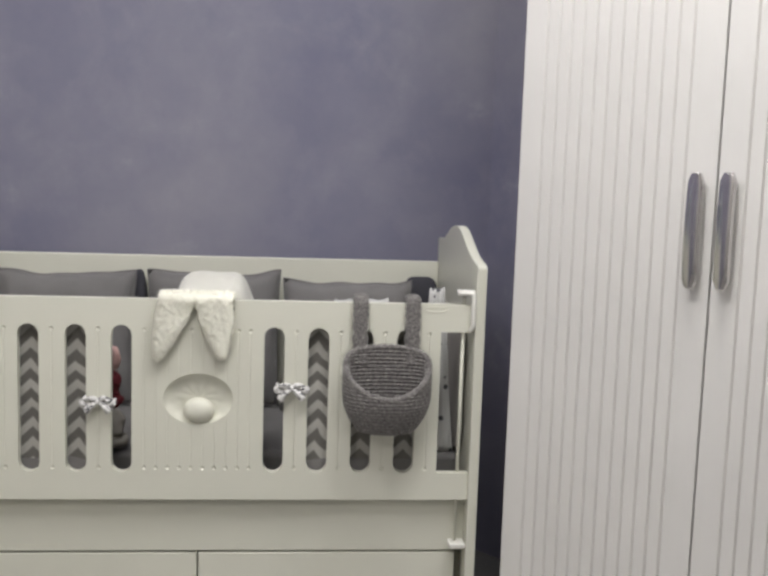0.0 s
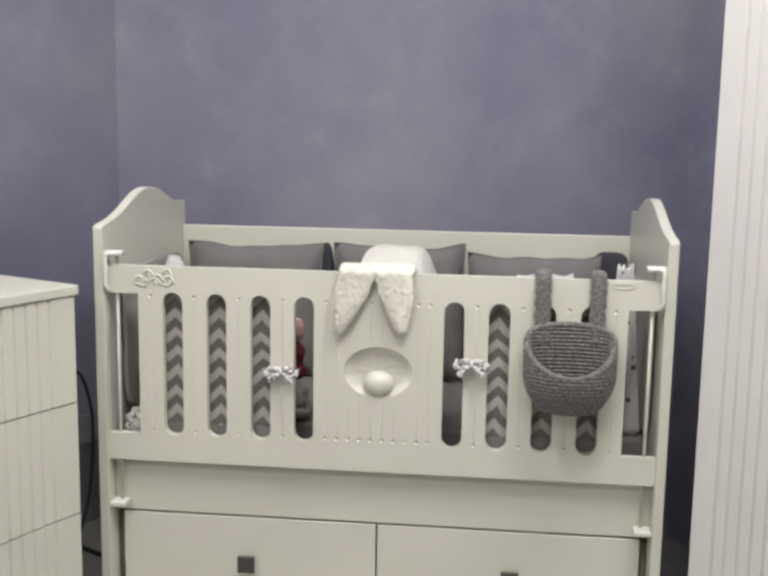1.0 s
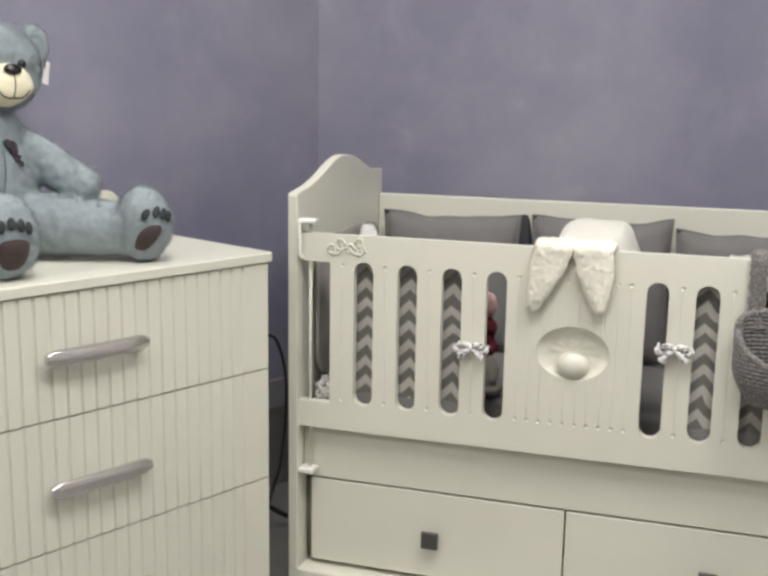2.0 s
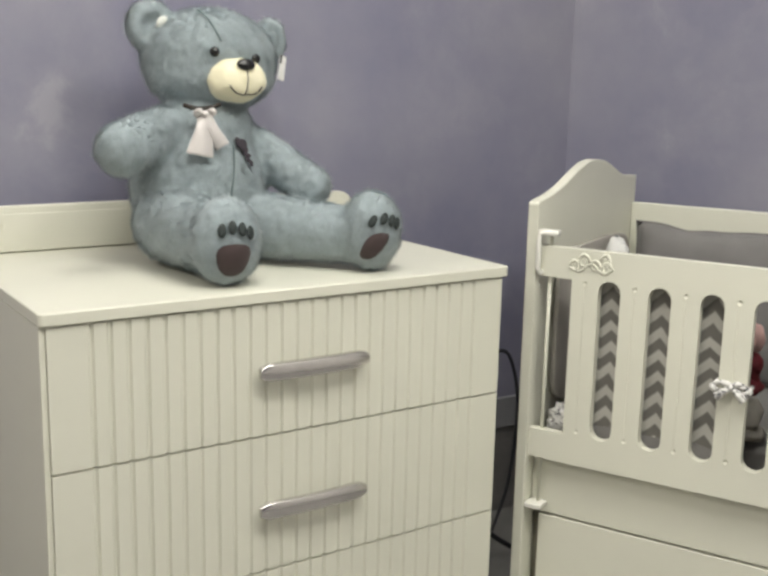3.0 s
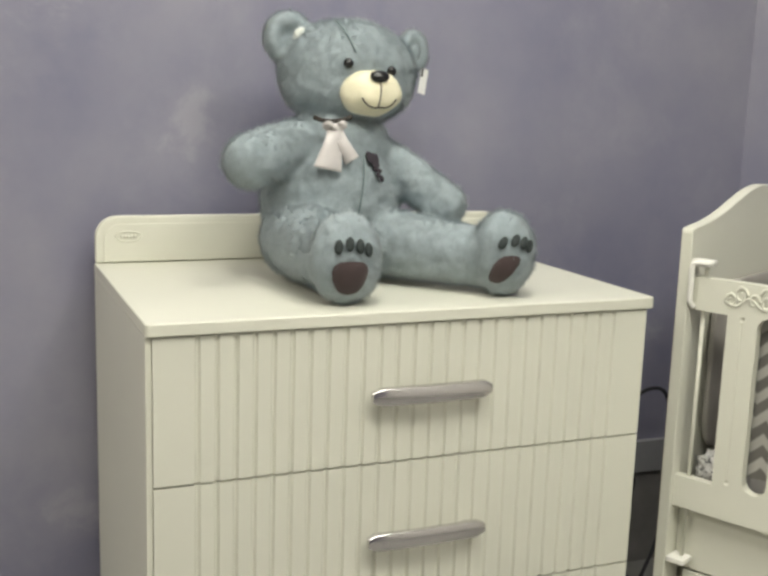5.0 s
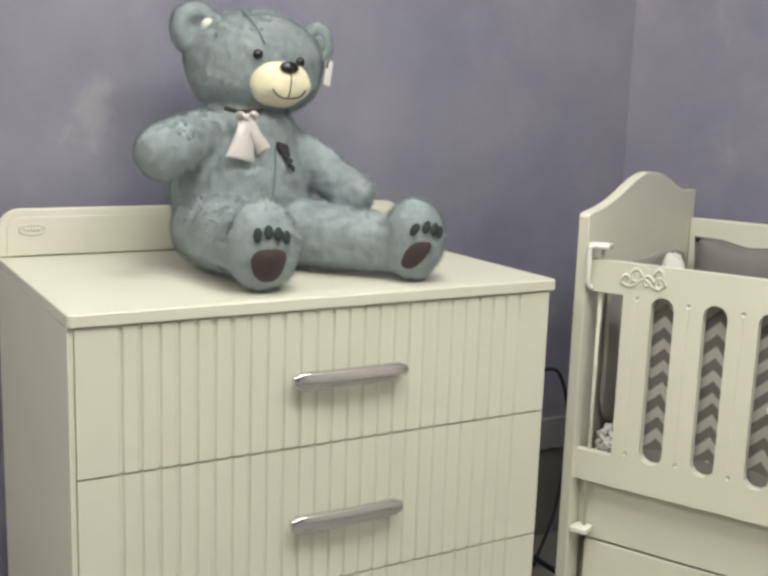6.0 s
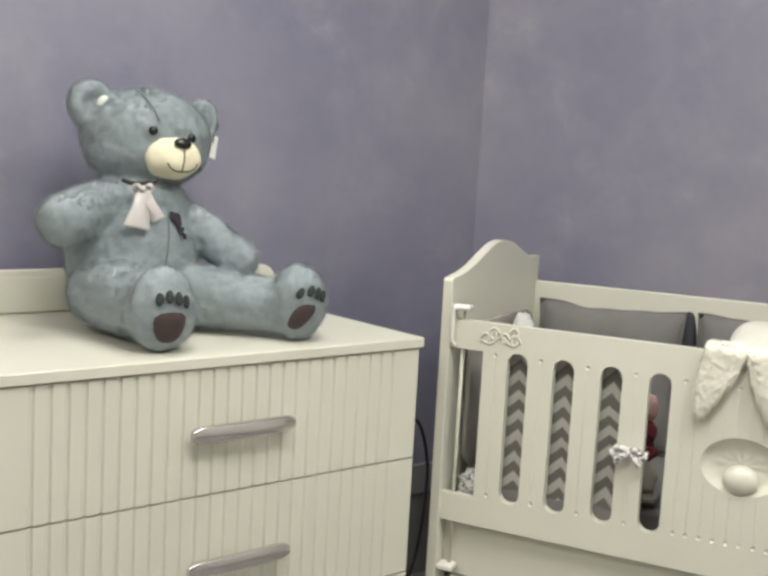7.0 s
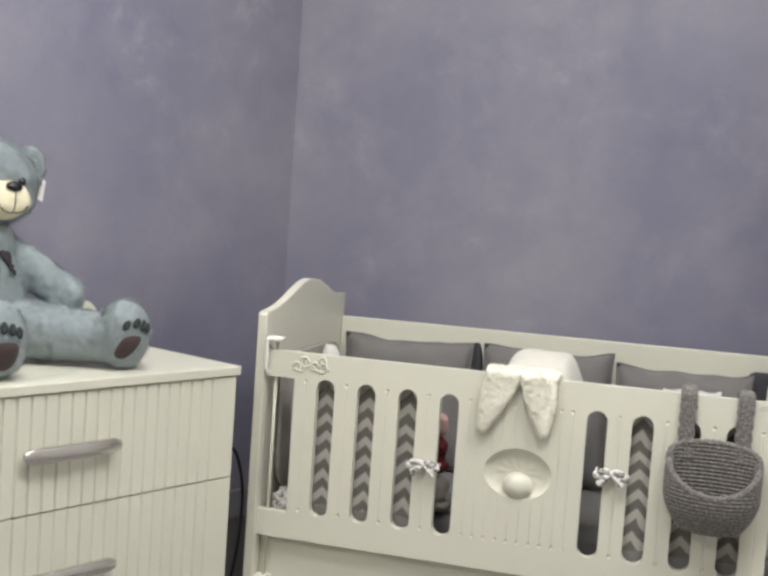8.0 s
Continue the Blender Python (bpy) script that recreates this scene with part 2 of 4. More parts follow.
def capsule_loop(x0, x1, z0, z1, n=7):
    """Outline of an upright slot with round ends."""
    r, c = (x1 - x0) / 2, (x0 + x1) / 2
    r2 = min(r, (z1 - z0) / 2)
    top = [(c + r * math.cos(math.pi * k / n), z1 - r2 + r2 * math.sin(math.pi * k / n)) for k in range(n + 1)]
    low = [(c - r * math.cos(math.pi * k / n), z0 + r2 - r2 * math.sin(math.pi * k / n)) for k in range(n + 1)]
    return top + low


PIT, VEIN = 0.0055, 0.0019


def groove_loop(x, z0, z1, low=True, top=True, n=8):
    """Outline of a routed line: a narrow channel, drilled round at one or both ends."""
    t = math.asin(VEIN / PIT)
    turns = [t + (2 * math.pi - 2 * t) * k / (2 * n) for k in range(2 * n + 1)]
    c0, c1 = z0 + PIT, z1 - PIT
    upper = [(x + PIT * math.sin(a), c1 - PIT * math.cos(a)) for a in turns] if top else [(x + VEIN, z1), (x - VEIN, z1)]
    lower = [(x - PIT * math.sin(a), c0 + PIT * math.cos(a)) for a in turns] if low else [(x - VEIN, z0), (x + VEIN, z0)]
    return upper + lower


def add_groove(bm, x, z0, z1, low=True, top=True):
    """The hollow of a routed line: a shallow half-round channel and a bowl at each drilled end."""
    c0, c1 = z0 + PIT, z1 - PIT
    arc = [math.pi * k / 6 for k in range(7)]
    za, zb = (c0 + PIT * 0.9 if low else z0), (c1 - PIT * 0.9 if top else z1)
    ends = [[bm.verts.new((x + VEIN * math.cos(a), 0.7 * VEIN * math.sin(a), z)) for a in arc] for z in (za, zb)]
    for k in range(6):
        bm.faces.new((ends[0][k], ends[0][k + 1], ends[1][k + 1], ends[1][k]))
    for c in [c0] * low + [c1] * top:
        rings = [[bm.verts.new((x + PIT * f * math.cos(2 * math.pi * k / 14), 0.0033 * (1 - f * f), c + PIT * f * math.sin(2 * math.pi * k / 14))) for k in range(14)] for f in (1.0, 0.8, 0.55, 0.25)]
        for p, q in zip(rings, rings[1:]):
            for k in range(14):
                bm.faces.new((p[k], p[(k + 1) % 14], q[(k + 1) % 14], q[k]))
        bm.faces.new(rings[-1])


def ellipse_loop(cx, cz, rx, rz, n=48):
    return [(cx + rx * math.cos(2 * math.pi * k / n), cz + rz * math.sin(2 * math.pi * k / n)) for k in range(n)]


def pierced_board(bm, outline, holes, y0, y1):
    """An upright board between y0 and y1 with the outline and the holes given in x and z."""
    edges = []
    for loop in [outline, *holes]:
        vs = [bm.verts.new((x, y0, z)) for x, z in loop]
        edges += [bm.edges.new((vs[i], vs[(i + 1) % len(vs)])) for i in range(len(vs))]
    r = bmesh.ops.triangle_fill(bm, edges=edges, use_beauty=True, use_dissolve=False)
    faces = [g for g in r["geom"] if isinstance(g, bmesh.types.BMFace)]
    r = bmesh.ops.extrude_face_region(bm, geom=faces)
    for v in [g for g in r["geom"] if isinstance(g, bmesh.types.BMVert)]:
        v.co.y += y1 - y0


def extruded(bm, loop, axis, a, b):
    """A flat outline pushed from a to b along an axis (0 x, 1 y, 2 z)."""
    def place(p, h):
        q = list(p)
        q.insert(axis, h)
        return q
    v0, v1 = [bm.verts.new(place(p, a)) for p in loop], [bm.verts.new(place(p, b)) for p in loop]
    bm.faces.new(v0)
    bm.faces.new(v1)
    for i in range(len(loop)):
        j = (i + 1) % len(loop)
        bm.faces.new((v0[i], v0[j], v1[j], v1[i]))


def onto(x, y, ux, uy, z=0.0):
    """A frame at x, y whose own x axis points along (ux, uy)."""
    s = math.hypot(ux, uy)
    ux, uy = ux / s, uy / s
    return Matrix(((ux, -uy, 0, x), (uy, ux, 0, y), (0, 0, 1, z), (0, 0, 0, 1)))


def plush_mesh(name, build, voxel, strands, length, width, comb, smooth=4, seed=1, lump=0.0035, tuft=34, lift=0.30, guard=0.0):
    """A soft body from overlapping balls, welded into one skin and covered with short pile."""
    bm = bmesh.new()
    build(bm)
    me = bpy.data.meshes.new(name)
    bm.to_mesh(me)
    bm.free()
    ob = new(name, me)
    r = ob.modifiers.new("weld", "REMESH")
    r.mode, r.voxel_size = "VOXEL", voxel
    skin = bpy.data.meshes.new_from_object(ob.evaluated_get(bpy.context.evaluated_depsgraph_get()))
    bpy.data.objects.remove(ob)
    bm = bmesh.new()
    bm.from_mesh(skin)
    for _ in range(smooth):
        bmesh.ops.smooth_vert(bm, verts=bm.verts, factor=0.5, use_axis_x=True, use_axis_y=True, use_axis_z=True)
    for v in bm.verts:
        v.co += v.normal * lump * noise.noise(v.co * tuft)
    bmesh.ops.triangulate(bm, faces=bm.faces)
    bm.normal_update()
    co = np.array([v.co[:] for v in bm.verts])
    no = np.array([v.normal[:] for v in bm.verts])
    tri = np.array([[v.index for v in f.verts] for f in bm.faces])
    bm.free()
    rng = np.random.default_rng(seed)
    area = np.linalg.norm(np.cross(co[tri[:, 1]] - co[tri[:, 0]], co[tri[:, 2]] - co[tri[:, 0]]), axis=1)
    pick = rng.choice(len(tri), strands, p=area / area.sum())
    w = rng.dirichlet((1, 1, 1), strands)
    root = (co[tri[pick]] * w[:, :, None]).sum(1)
    nrm = (no[tri[pick]] * w[:, :, None]).sum(1)
    nrm /= np.linalg.norm(nrm, axis=1)[:, None]
    swirl = np.array([[noise.noise(Vector(p) * 22), noise.noise(Vector(p) * 22 + Vector((7, 3, 1))), noise.noise(Vector(p) * 22 + Vector((1, 9, 4)))] for p in root])
    flow = np.array(comb)[None, :] + swirl * 0.75 + rng.normal(0, 0.25, (strands, 3))
    flow -= nrm * (flow * nrm).sum(1)[:, None]
    rise = np.where(rng.uniform(0, 1, strands) < guard, 0.95, lift)[:, None]
    tip = root + (nrm * rise + flow * 0.8) * length * rng.uniform(0.6, 1.15, strands)[:, None]
    side = np.cross(nrm, flow)
    side /= np.linalg.norm(side, axis=1)[:, None] + 1e-9
    n0 = len(co)
    verts = np.concatenate([co, np.stack([root + side * width, root - side * width, tip], 1).reshape(-1, 3)])
    faces = np.concatenate([tri, n0 + np.arange(strands * 3).reshape(-1, 3)])
    bent = nrm + rng.normal(0, 0.16, (strands, 3))
    bent /= np.linalg.norm(bent, axis=1)[:, None]
    normals = np.concatenate([no, np.repeat(bent, 3, axis=0)])
    out = bpy.data.meshes.new(name)
    out.from_pydata(verts.tolist(), [], faces.tolist())
    out.polygons.foreach_set("use_smooth", [True] * len(out.polygons))
    out.normals_split_custom_set_from_vertices(normals.tolist())
    return out


# ---- the room ----
WALLSIDE = onto(-0.445, -0.963, 0.4506, 0.8927)
DRESSER = onto(-0.4132, -0.9783, 0.4191, 0.9079)
WARDROBE = onto(1.38, -0.04, 0.649, -0.761)
SLANT = WALLSIDE @ pose(0, 0.632, 0)


def wall(name, matrix, x0, x1, material, z0=0.0, z1=CEILING, thick=0.12, lo=0.0):
    bm = bmesh.new()
    add_box(bm, (x0, lo, z0), (x1, thick, z1))
    ob = part(name, bm, material, None, "", False)
    ob.matrix_basis = matrix
    return tagged(ob, kind="structure")


floor_bm = bmesh.new()
add_box(floor_bm, (-5.5, -6.2, -0.1), (6.2, 1.6, 0.0))
tagged(part("floor", floor_bm, FLOOR_TILE, None, "", False), "grey tiled floor under the nursery furniture", "floor", kind="structure")
ceil_bm = bmesh.new()
add_box(ceil_bm, (-5.5, -6.2, CEILING), (6.2, 1.6, CEILING + 0.1))
tagged(part("ceiling", ceil_bm, CEILING_WHITE, None, "", False), "plain white painted ceiling", "ceiling", kind="structure")
tagged(wall("wall_north", pose(0, 0.80, 0), -0.40, 2.0, PLASTER), "blue-violet brushed plaster wall behind the crib", "wall")
tagged(wall("wall_west", SLANT, -3.2, 1.66, PLASTER), "blue-violet plaster wall with pale smudges behind the dresser", "wall")
tagged(wall("wall_west_foot", SLANT, 0.6, 1.65, LOWER_WALL, z1=0.264, lo=-0.006, thick=-0.001), "bare grey rendered foot of the wall", "wall")
tagged(wall("trim", SLANT, 0.6, 1.65, BAND, z0=0.2645, z1=0.353, lo=-0.016, thick=-0.001), "light grey band along the foot of the wall", "trim")
tagged(wall("wall_east", WARDROBE @ pose(0, 0.62, 0), -0.75, 4.2, PLASTER), "blue-violet plaster wall behind the wardrobe", "wall")
tagged(wall("wall_south", pose(0, -5.6, 0, 0, 0, 0), -5.0, 5.6, ROOM_WHITE), "plain off-white wall behind the camera", "wall")
tagged(wall("wall_far_east", pose(4.6, 0, 0, 0, 0, -90), 1.4, 5.7, ROOM_WHITE), "plain off-white side wall", "wall")
tagged(wall("wall_far_west", pose(-2.05, 0, 0, 0, 0, 90), -5.7, -3.2, ROOM_WHITE), "plain off-white side wall", "wall")


def ceiling_light(x, y):
    t = thing("ceiling_light", pose(x, y, CEILING - 0.03), "square white ceiling panel light, lit", "light", "ceiling panel lights")
    for lo, hi in (((-0.32, -0.32, 0), (0.32, -0.295, 0.03)), ((-0.32, 0.295, 0), (0.32, 0.32, 0.03)), ((-0.32, -0.295, 0), (-0.295, 0.295, 0.03)), ((0.295, -0.295, 0), (0.32, 0.295, 0.03))):
        box_part("frame_bar", lo, hi, WHITE_EDGE, t, "", 0.002)
    box_part("diffuser", (-0.295, -0.295, 0.004), (0.295, 0.295, 0.026), GLOW, t, "glowing white diffuser", 0)


for lx, ly, _, _ in LAMPS:
    ceiling_light(lx, ly)


# ---- fluted furniture fronts ----
def fluted_front(x0, x1, z0, z1, first, pitch, count, y0=0.0, thick=0.018, deep=0.0046, half=0.0052):
    """An upright board whose face at y0 has straight V-grooves from edge to edge."""
    bm = bmesh.new()
    line = [(x0, y0)]
    for k in range(count):
        c = first + pitch * k
        line += [(c - half, y0), (c - half * 0.35, y0 + deep), (c + half * 0.35, y0 + deep), (c + half, y0)]
    line += [(x1, y0), (x1, y0 + thick), (x0, y0 + thick)]
    extruded(bm, line, 2, z0, z1)
    return bm


def bar_handle(parent, centre, upright=False, length=0.228):
    """A flat, slightly bowed metal bar on two short posts."""
    bm = bmesh.new()
    n, h = 15, 0.0165
    face = []
    for k in range(n):
        s = k / (n - 1) * 2 - 1
        x = s * length / 2
        w = h * (1 - max(0, abs(s) - 0.93) / 0.07 * 0.45)
        face.append((x, -0.026 - 0.005 * (1 - s * s), w))
    prof = []
    for x, y, w in face:
        prof.append([bm.verts.new((x, y + d, w * z)) for z, d in ((-1.0, 0.003), (-0.86, -0.0008), (-0.5, -0.0022), (-0.17, -0.0028), (0.17, -0.0028), (0.5, -0.0022), (0.86, -0.0008), (1.0, 0.003))] + [bm.verts.new((x, y + 0.009, w)), bm.verts.new((x, y + 0.009, -w))])
    for a, b in zip(prof, prof[1:]):
        for i in range(10):
            bm.faces.new((a[i], a[(i + 1) % 10], b[(i + 1) % 10], b[i]))
    bm.faces.new(prof[0])
    bm.faces.new(prof[-1])
    m = pose(*centre, 0, 90 if upright else 0, 0)
    handle = part("handle", bm, CHROME, parent, "brushed chrome bar handle", True, 0.001, m)
    for s in (-0.38, 0.38):
        bm = bmesh.new()
        add_box(bm, (s * length - 0.008, -0.024, -0.008), (s * length + 0.008, 0.001, 0.008))
        part("post", bm, CHROME, handle, "", True, 0.001)
    return handle


# ---- dresser ----
def dresser():
    t = thing("dresser", DRESSER, "cream lacquered dresser with fluted drawers and chrome handles", "dresser")
    w, d, top = 0.934, 0.60, 0.865
    body = bmesh.new()
    add_box(body, (-0.009, 0.004, 0.06), (0.0015, d, top))
    part("side_panel", body, LACQUER, t, "", True, 0.0015)
    body = bmesh.new()
    add_box(body, (w - 0.018, 0.02, 0.06), (w, d, top))
    part("side_panel", body, LACQUER, t, "", True, 0.0015)
    box_part("back_panel", (0.018, d - 0.012, 0.06), (w - 0.018, d - 0.002, top), LACQUER, t, "", 0)
    box_part("carcass_shelf", (0.018, 0.024, 0.065), (w - 0.018, d - 0.012, 0.083), GAP_SHADE, t, "", 0)
    box_part("plinth", (0.012, 0.035, 0.0), (w - 0.012, d - 0.02, 0.0598), LACQUER, t, "", 0.002)
    slab = bmesh.new()
    loop = []
    for cx, cy, a0 in ((-0.010, -0.006, 180), (w + 0.012, -0.006, 270), (w + 0.012, 0.604, 0), (-0.010, 0.604, 90)):
        r = 0.010
        sx, sy = (1 if a0 in (180, 90) else -1), (1 if a0 in (180, 270) else -1)
        for k in range(6):
            a = radians(a0 + 18 * k)
            loop.append((cx + sx * r + r * math.cos(a), cy + sy * r + r * math.sin(a)))
    extruded(slab, loop, 2, top + 0.001, 0.888)
    part("top", slab, LACQUER, t, "rounded cream top board", True, 0.003)
    # upstand with round shoulders and a raised border
    def shoulder(x0, x1, z0, z1, r):
        pts = [(x0, z0), (x1, z0)]
        pts += [(x1 - r + r * math.cos(radians(9 * k)), z1 - r + r * math.sin(radians(9 * k))) for k in range(11)]
        pts += [(x0 + r + r * math.cos(radians(90 + 9 * k)), z1 - r + r * math.sin(radians(90 + 9 * k))) for k in range(11)]
        return pts
    up = bmesh.new()
    extruded(up, shoulder(-0.008, 0.935, 0.8885, 0.986, 0.045), 1, 0.584, 0.602)
    upstand = part("upstand", up, LACQUER, t, "low rounded back upstand", True, 0.004)
    up = bmesh.new()
    extruded(up, shoulder(0.008, 0.920, 0.891, 0.970, 0.034), 1, 0.5805, 0.5842)
    part("raised_field", up, LACQUER, upstand, "", True, 0.002)
    em = bmesh.new()
    add_tube(em, [(0.058 + 0.026 * math.cos(a), 0.5795, 0.944 + 0.0105 * math.sin(a)) for a in [2 * math.pi * k / 28 for k in range(29)]], 0.0014, 6)
    for k in range(5):
        add_box(em, (0.042 + 0.0066 * k, 0.5788, 0.941), (0.0465 + 0.0066 * k, 0.5806, 0.9475))
    part("badge", em, LACQUER, upstand, "small oval embossed badge")
    for z0, z1, hz in ((0.6195, 0.8635, 0.744), (0.3545, 0.6155, 0.482), (0.0885, 0.3505, 0.220)):
        drawer = part("drawer", fluted_front(0.002, w - 0.002, z0, z1, 0.073, 0.0314, 26), LACQUER, t, "fluted cream drawer front", False)
        bx = bmesh.new()
        add_box(bx, (0.03, 0.0182, z0 + 0.01), (w - 0.03, 0.40, z1 - 0.03))
        part("drawer_box", bx, LACQUER, drawer, "", False)
        bar_handle(drawer, (0.478, 0.0, hz))
    return t


dresser()


# ---- wardrobe ----
def wardrobe():
    t = thing("wardrobe", WARDROBE, "tall white wardrobe with fluted doors and upright metal handles", "wardrobe")
    w, d, h = 1.458, 0.55, 2.36
    box_part("side_panel", (0.0, 0.021, 0.0), (0.018, d, h), WARDROBE_WHITE, t, "", 0.001)
    box_part("side_panel", (w - 0.018, 0.021, 0.0), (w, d, h), WARDROBE_WHITE, t, "", 0.001)
    box_part("top", (0.018, 0.021, h - 0.02), (w - 0.018, d, h - 0.001), WARDROBE_WHITE, t, "", 0.001)
    box_part("back_panel", (0.018, d - 0.012, 0.0), (w - 0.018, d - 0.004, h - 0.02), WARDROBE_WHITE, t, "", 0)
    box_part("plinth", (0.018, 0.04, 0.0), (w - 0.018, 0.058, 0.08), WARDROBE_WHITE, t, "", 0.001)
    for k in range(3):
        x0 = 0.002 + k * 0.486
        door = part("door", fluted_front(x0, x0 + 0.481, 0.085, h - 0.004, x0 + 0.060, 0.0322, 12, deep=0.0068, half=0.0044), WARDROBE_WHITE, t, "fluted white wardrobe door, closed", False)
        if k == 0:
            bar_handle(door, (0.452, 0.0, 1.133), True)
        elif k == 1:
            bar_handle(door, (0.519, 0.0, 1.136), True)
    return t


wardrobe()


# ---- crib ----
L = 1.30
SLOTS = [(0.1385, 0.1865), (0.245, 0.2925), (0.351, 0.3985), (0.455, 0.502), (0.806, 0.8535), (0.909, 0.958), (1.0135, 1.0615), (1.117, 1.165)]
SLOT_LOW, SLOT_TOP = 0.507, 0.857


def crib():
    t = thing("crib", pose(0, 0, 0), "cream wooden crib with slotted drop side and drawers", "crib")
    # end panels with a swept top edge
    sweep = [(-0.012, 1.000), (-0.006, 1.012), (0.063, 1.022), (0.129, 1.038), (0.200, 1.062), (0.255, 1.078), (0.312, 1.085), (0.391, 1.078), (0.454, 1.061), (0.519, 1.040), (0.575, 1.031), (0.640, 1.028)]
    edge = [(p.x, p.y) for p in smooth_path([(a, b, 0) for a, b in sweep], 5)]
    for x0, x1 in ((-0.024, 0.0), (L, L + 0.024)):
        bm = bmesh.new()
        extruded(bm, [(0.640, 0.066), (-0.012, 0.066), *edge], 0, x0, x1)
        part("end_panel", bm, LACQUER, t, "cream end panel with a swept top", True, 0.005)
    # drop side: a routed face on a core, pierced by slots
    notch = lambda: [(0.0, 0.4415), (L, 0.4415), (L, SLOT_LOW), (1.222, SLOT_LOW), (1.222, 0.852), (L, 0.852), (L, 0.918), (0.0, 0.918), (0.0, 0.852), (0.079, 0.852), (0.079, SLOT_LOW), (0.0, SLOT_LOW)]
    slots = [capsule_loop(a, b, SLOT_LOW, SLOT_TOP) for a, b in SLOTS]
    cx, cz, rx, rz = 0.655, 0.684, 0.081, 0.061
    lines = [(x, 0.513, 0.852, True, True) for x in (0.109, 0.2157, 0.3217, 0.4267, 0.881, 0.9857, 1.0892, 1.1935)]
    for k in range(10):
        x = 0.530 + 0.0271 * k
        s = (x - cx) / (rx + 0.006)
        if abs(s) < 1:
            dz = (rz + 0.008) * math.sqrt(1 - s * s)
            lines += [(x, cz + dz, 0.852, False, True), (x, 0.513, cz - dz, True, False)]
        else:
            lines.append((x, 0.513, 0.852, True, True))
    grooves = [groove_loop(*line) for line in lines]
    bm = bmesh.new()
    pierced_board(bm, notch(), slots + [ellipse_loop(cx, cz, rx, rz)], 0.0037, 0.022)
    side = part("drop_side", bm, LACQUER, t, "slotted cream drop side", False)
    bm = bmesh.new()
    pierced_board(bm, notch(), slots + [ellipse_loop(cx, cz, rx, rz)] + grooves, 0.0, 0.0035)
    part("routed_face", bm, LACQUER, side, "routed face with fine grooves", False)
    bm = bmesh.new()
    for line in lines:
        add_groove(bm, *line)
    part("groove_lining", bm, LACQUER, side, "round routed grooves")
    bm = bmesh.new()
    n, m = 48, 9
    rings = []
    for j in range(m + 1):
        f = 1 - j / (m + 1)
        rings.append([bm.verts.new((cx + rx * 0.999 * f * math.cos(2 * math.pi * k / n), 0.002 + 0.0185 * (1 - f ** 6) - (1 - f ** 6) * (0.0006 * math.cos(2 * math.pi * k * 12 / n) + 0.0030 * noise.noise(Vector((9 * math.cos(2 * math.pi * k / n) * f, j * 0.9, 9 * math.sin(2 * math.pi * k / n) * f)))), cz + rz * 0.999 * f * math.sin(2 * math.pi * k / n))) for k in range(n)])
    for a, b in zip(rings, rings[1:]):
        for k in range(n):
            bm.faces.new((a[k], a[(k + 1) % n], b[(k + 1) % n], b[k]))
    bm.faces.new(rings[-1])
    dish = part("medallion", bm, LACQUER, side, "oval carved hollow")
    bm = bmesh.new()
    add_ball(bm, (cx + 0.001, 0.010, cz - 0.029), (0.036, 0.024, 0.031))
    part("boss", bm, LACQUER, dish, "smooth round boss")
    # scrolls in relief on the top rail
    bm = bmesh.new()
    def scroll(x, z, s, flip=1, turns=1.25):
        pts = []
        for k in range(26):
            a = k / 25 * turns * 2 * math.pi
            r = s * (1 - 0.72 * k / 25)
            pts.append((x + flip * r * math.cos(a), -0.0008, z + r * math.sin(a)))
        add_tube(bm, pts, [0.0028 - 0.0010 * k / 25 for k in range(26)], 6)
    scroll(0.103, 0.887, 0.013), scroll(0.084, 0.878, 0.011, -1), scroll(0.152, 0.891, 0.011, -1), scroll(0.153, 0.878, 0.012, 1), scroll(0.128, 0.880, 0.012, 1, 0.9)
    add_tube(bm, smooth_path([(0.072, -0.0008, 0.876), (0.095, -0.0008, 0.871), (0.120, -0.0008, 0.884), (0.145, -0.0008, 0.872), (0.168, -0.0008, 0.879)]), 0.0022, 6)
    for v in bm.verts:
        v.co.z = 0.884 + (v.co.z - 0.880) * 1.35
    part("scroll_relief", bm, LACQUER, side, "raised scroll ornament")
    bm = bmesh.new()
    add_tube(bm, [(1.209 + 0.026 * math.cos(a), -0.0004, 0.906 + 0.0065 * math.sin(a)) for a in [2 * math.pi * k / 28 for k in range(29)]], 0.0015, 6)
    part("badge", bm, LACQUER, side, "small oval embossed badge")
    # slide rods and clasps of the drop side
    for s, x in ((1, 0.0), (-1, L)):
        bm = bmesh.new()
        add_tube(bm, [(x + s * 0.024, 0.014, 0.335), (x + s * 0.024, 0.014, 0.945)], 0.0042, 10)
        part("slide_rod", bm, LACQUER, t, "cream slide rod")
        bm = bmesh.new()
        add_tube(bm, smooth_path([(x + s * 0.034, -0.004, 0.946), (x + s * 0.014, -0.012, 0.947), (x + s * 0.006, -0.014, 0.938), (x + s * 0.006, -0.014, 0.900), (x + s * 0.005, -0.012, 0.870), (x + s * 0.010, -0.004, 0.858)], 5), 0.0058, 8)
        add_box(bm, (min(x + s * 0.001, x + s * 0.042), -0.010, 0.941), (max(x + s * 0.001, x + s * 0.042), 0.018, 0.953))
        part("clasp", bm, WHITE_EDGE, t, "white plastic clasp")
        bm = bmesh.new()
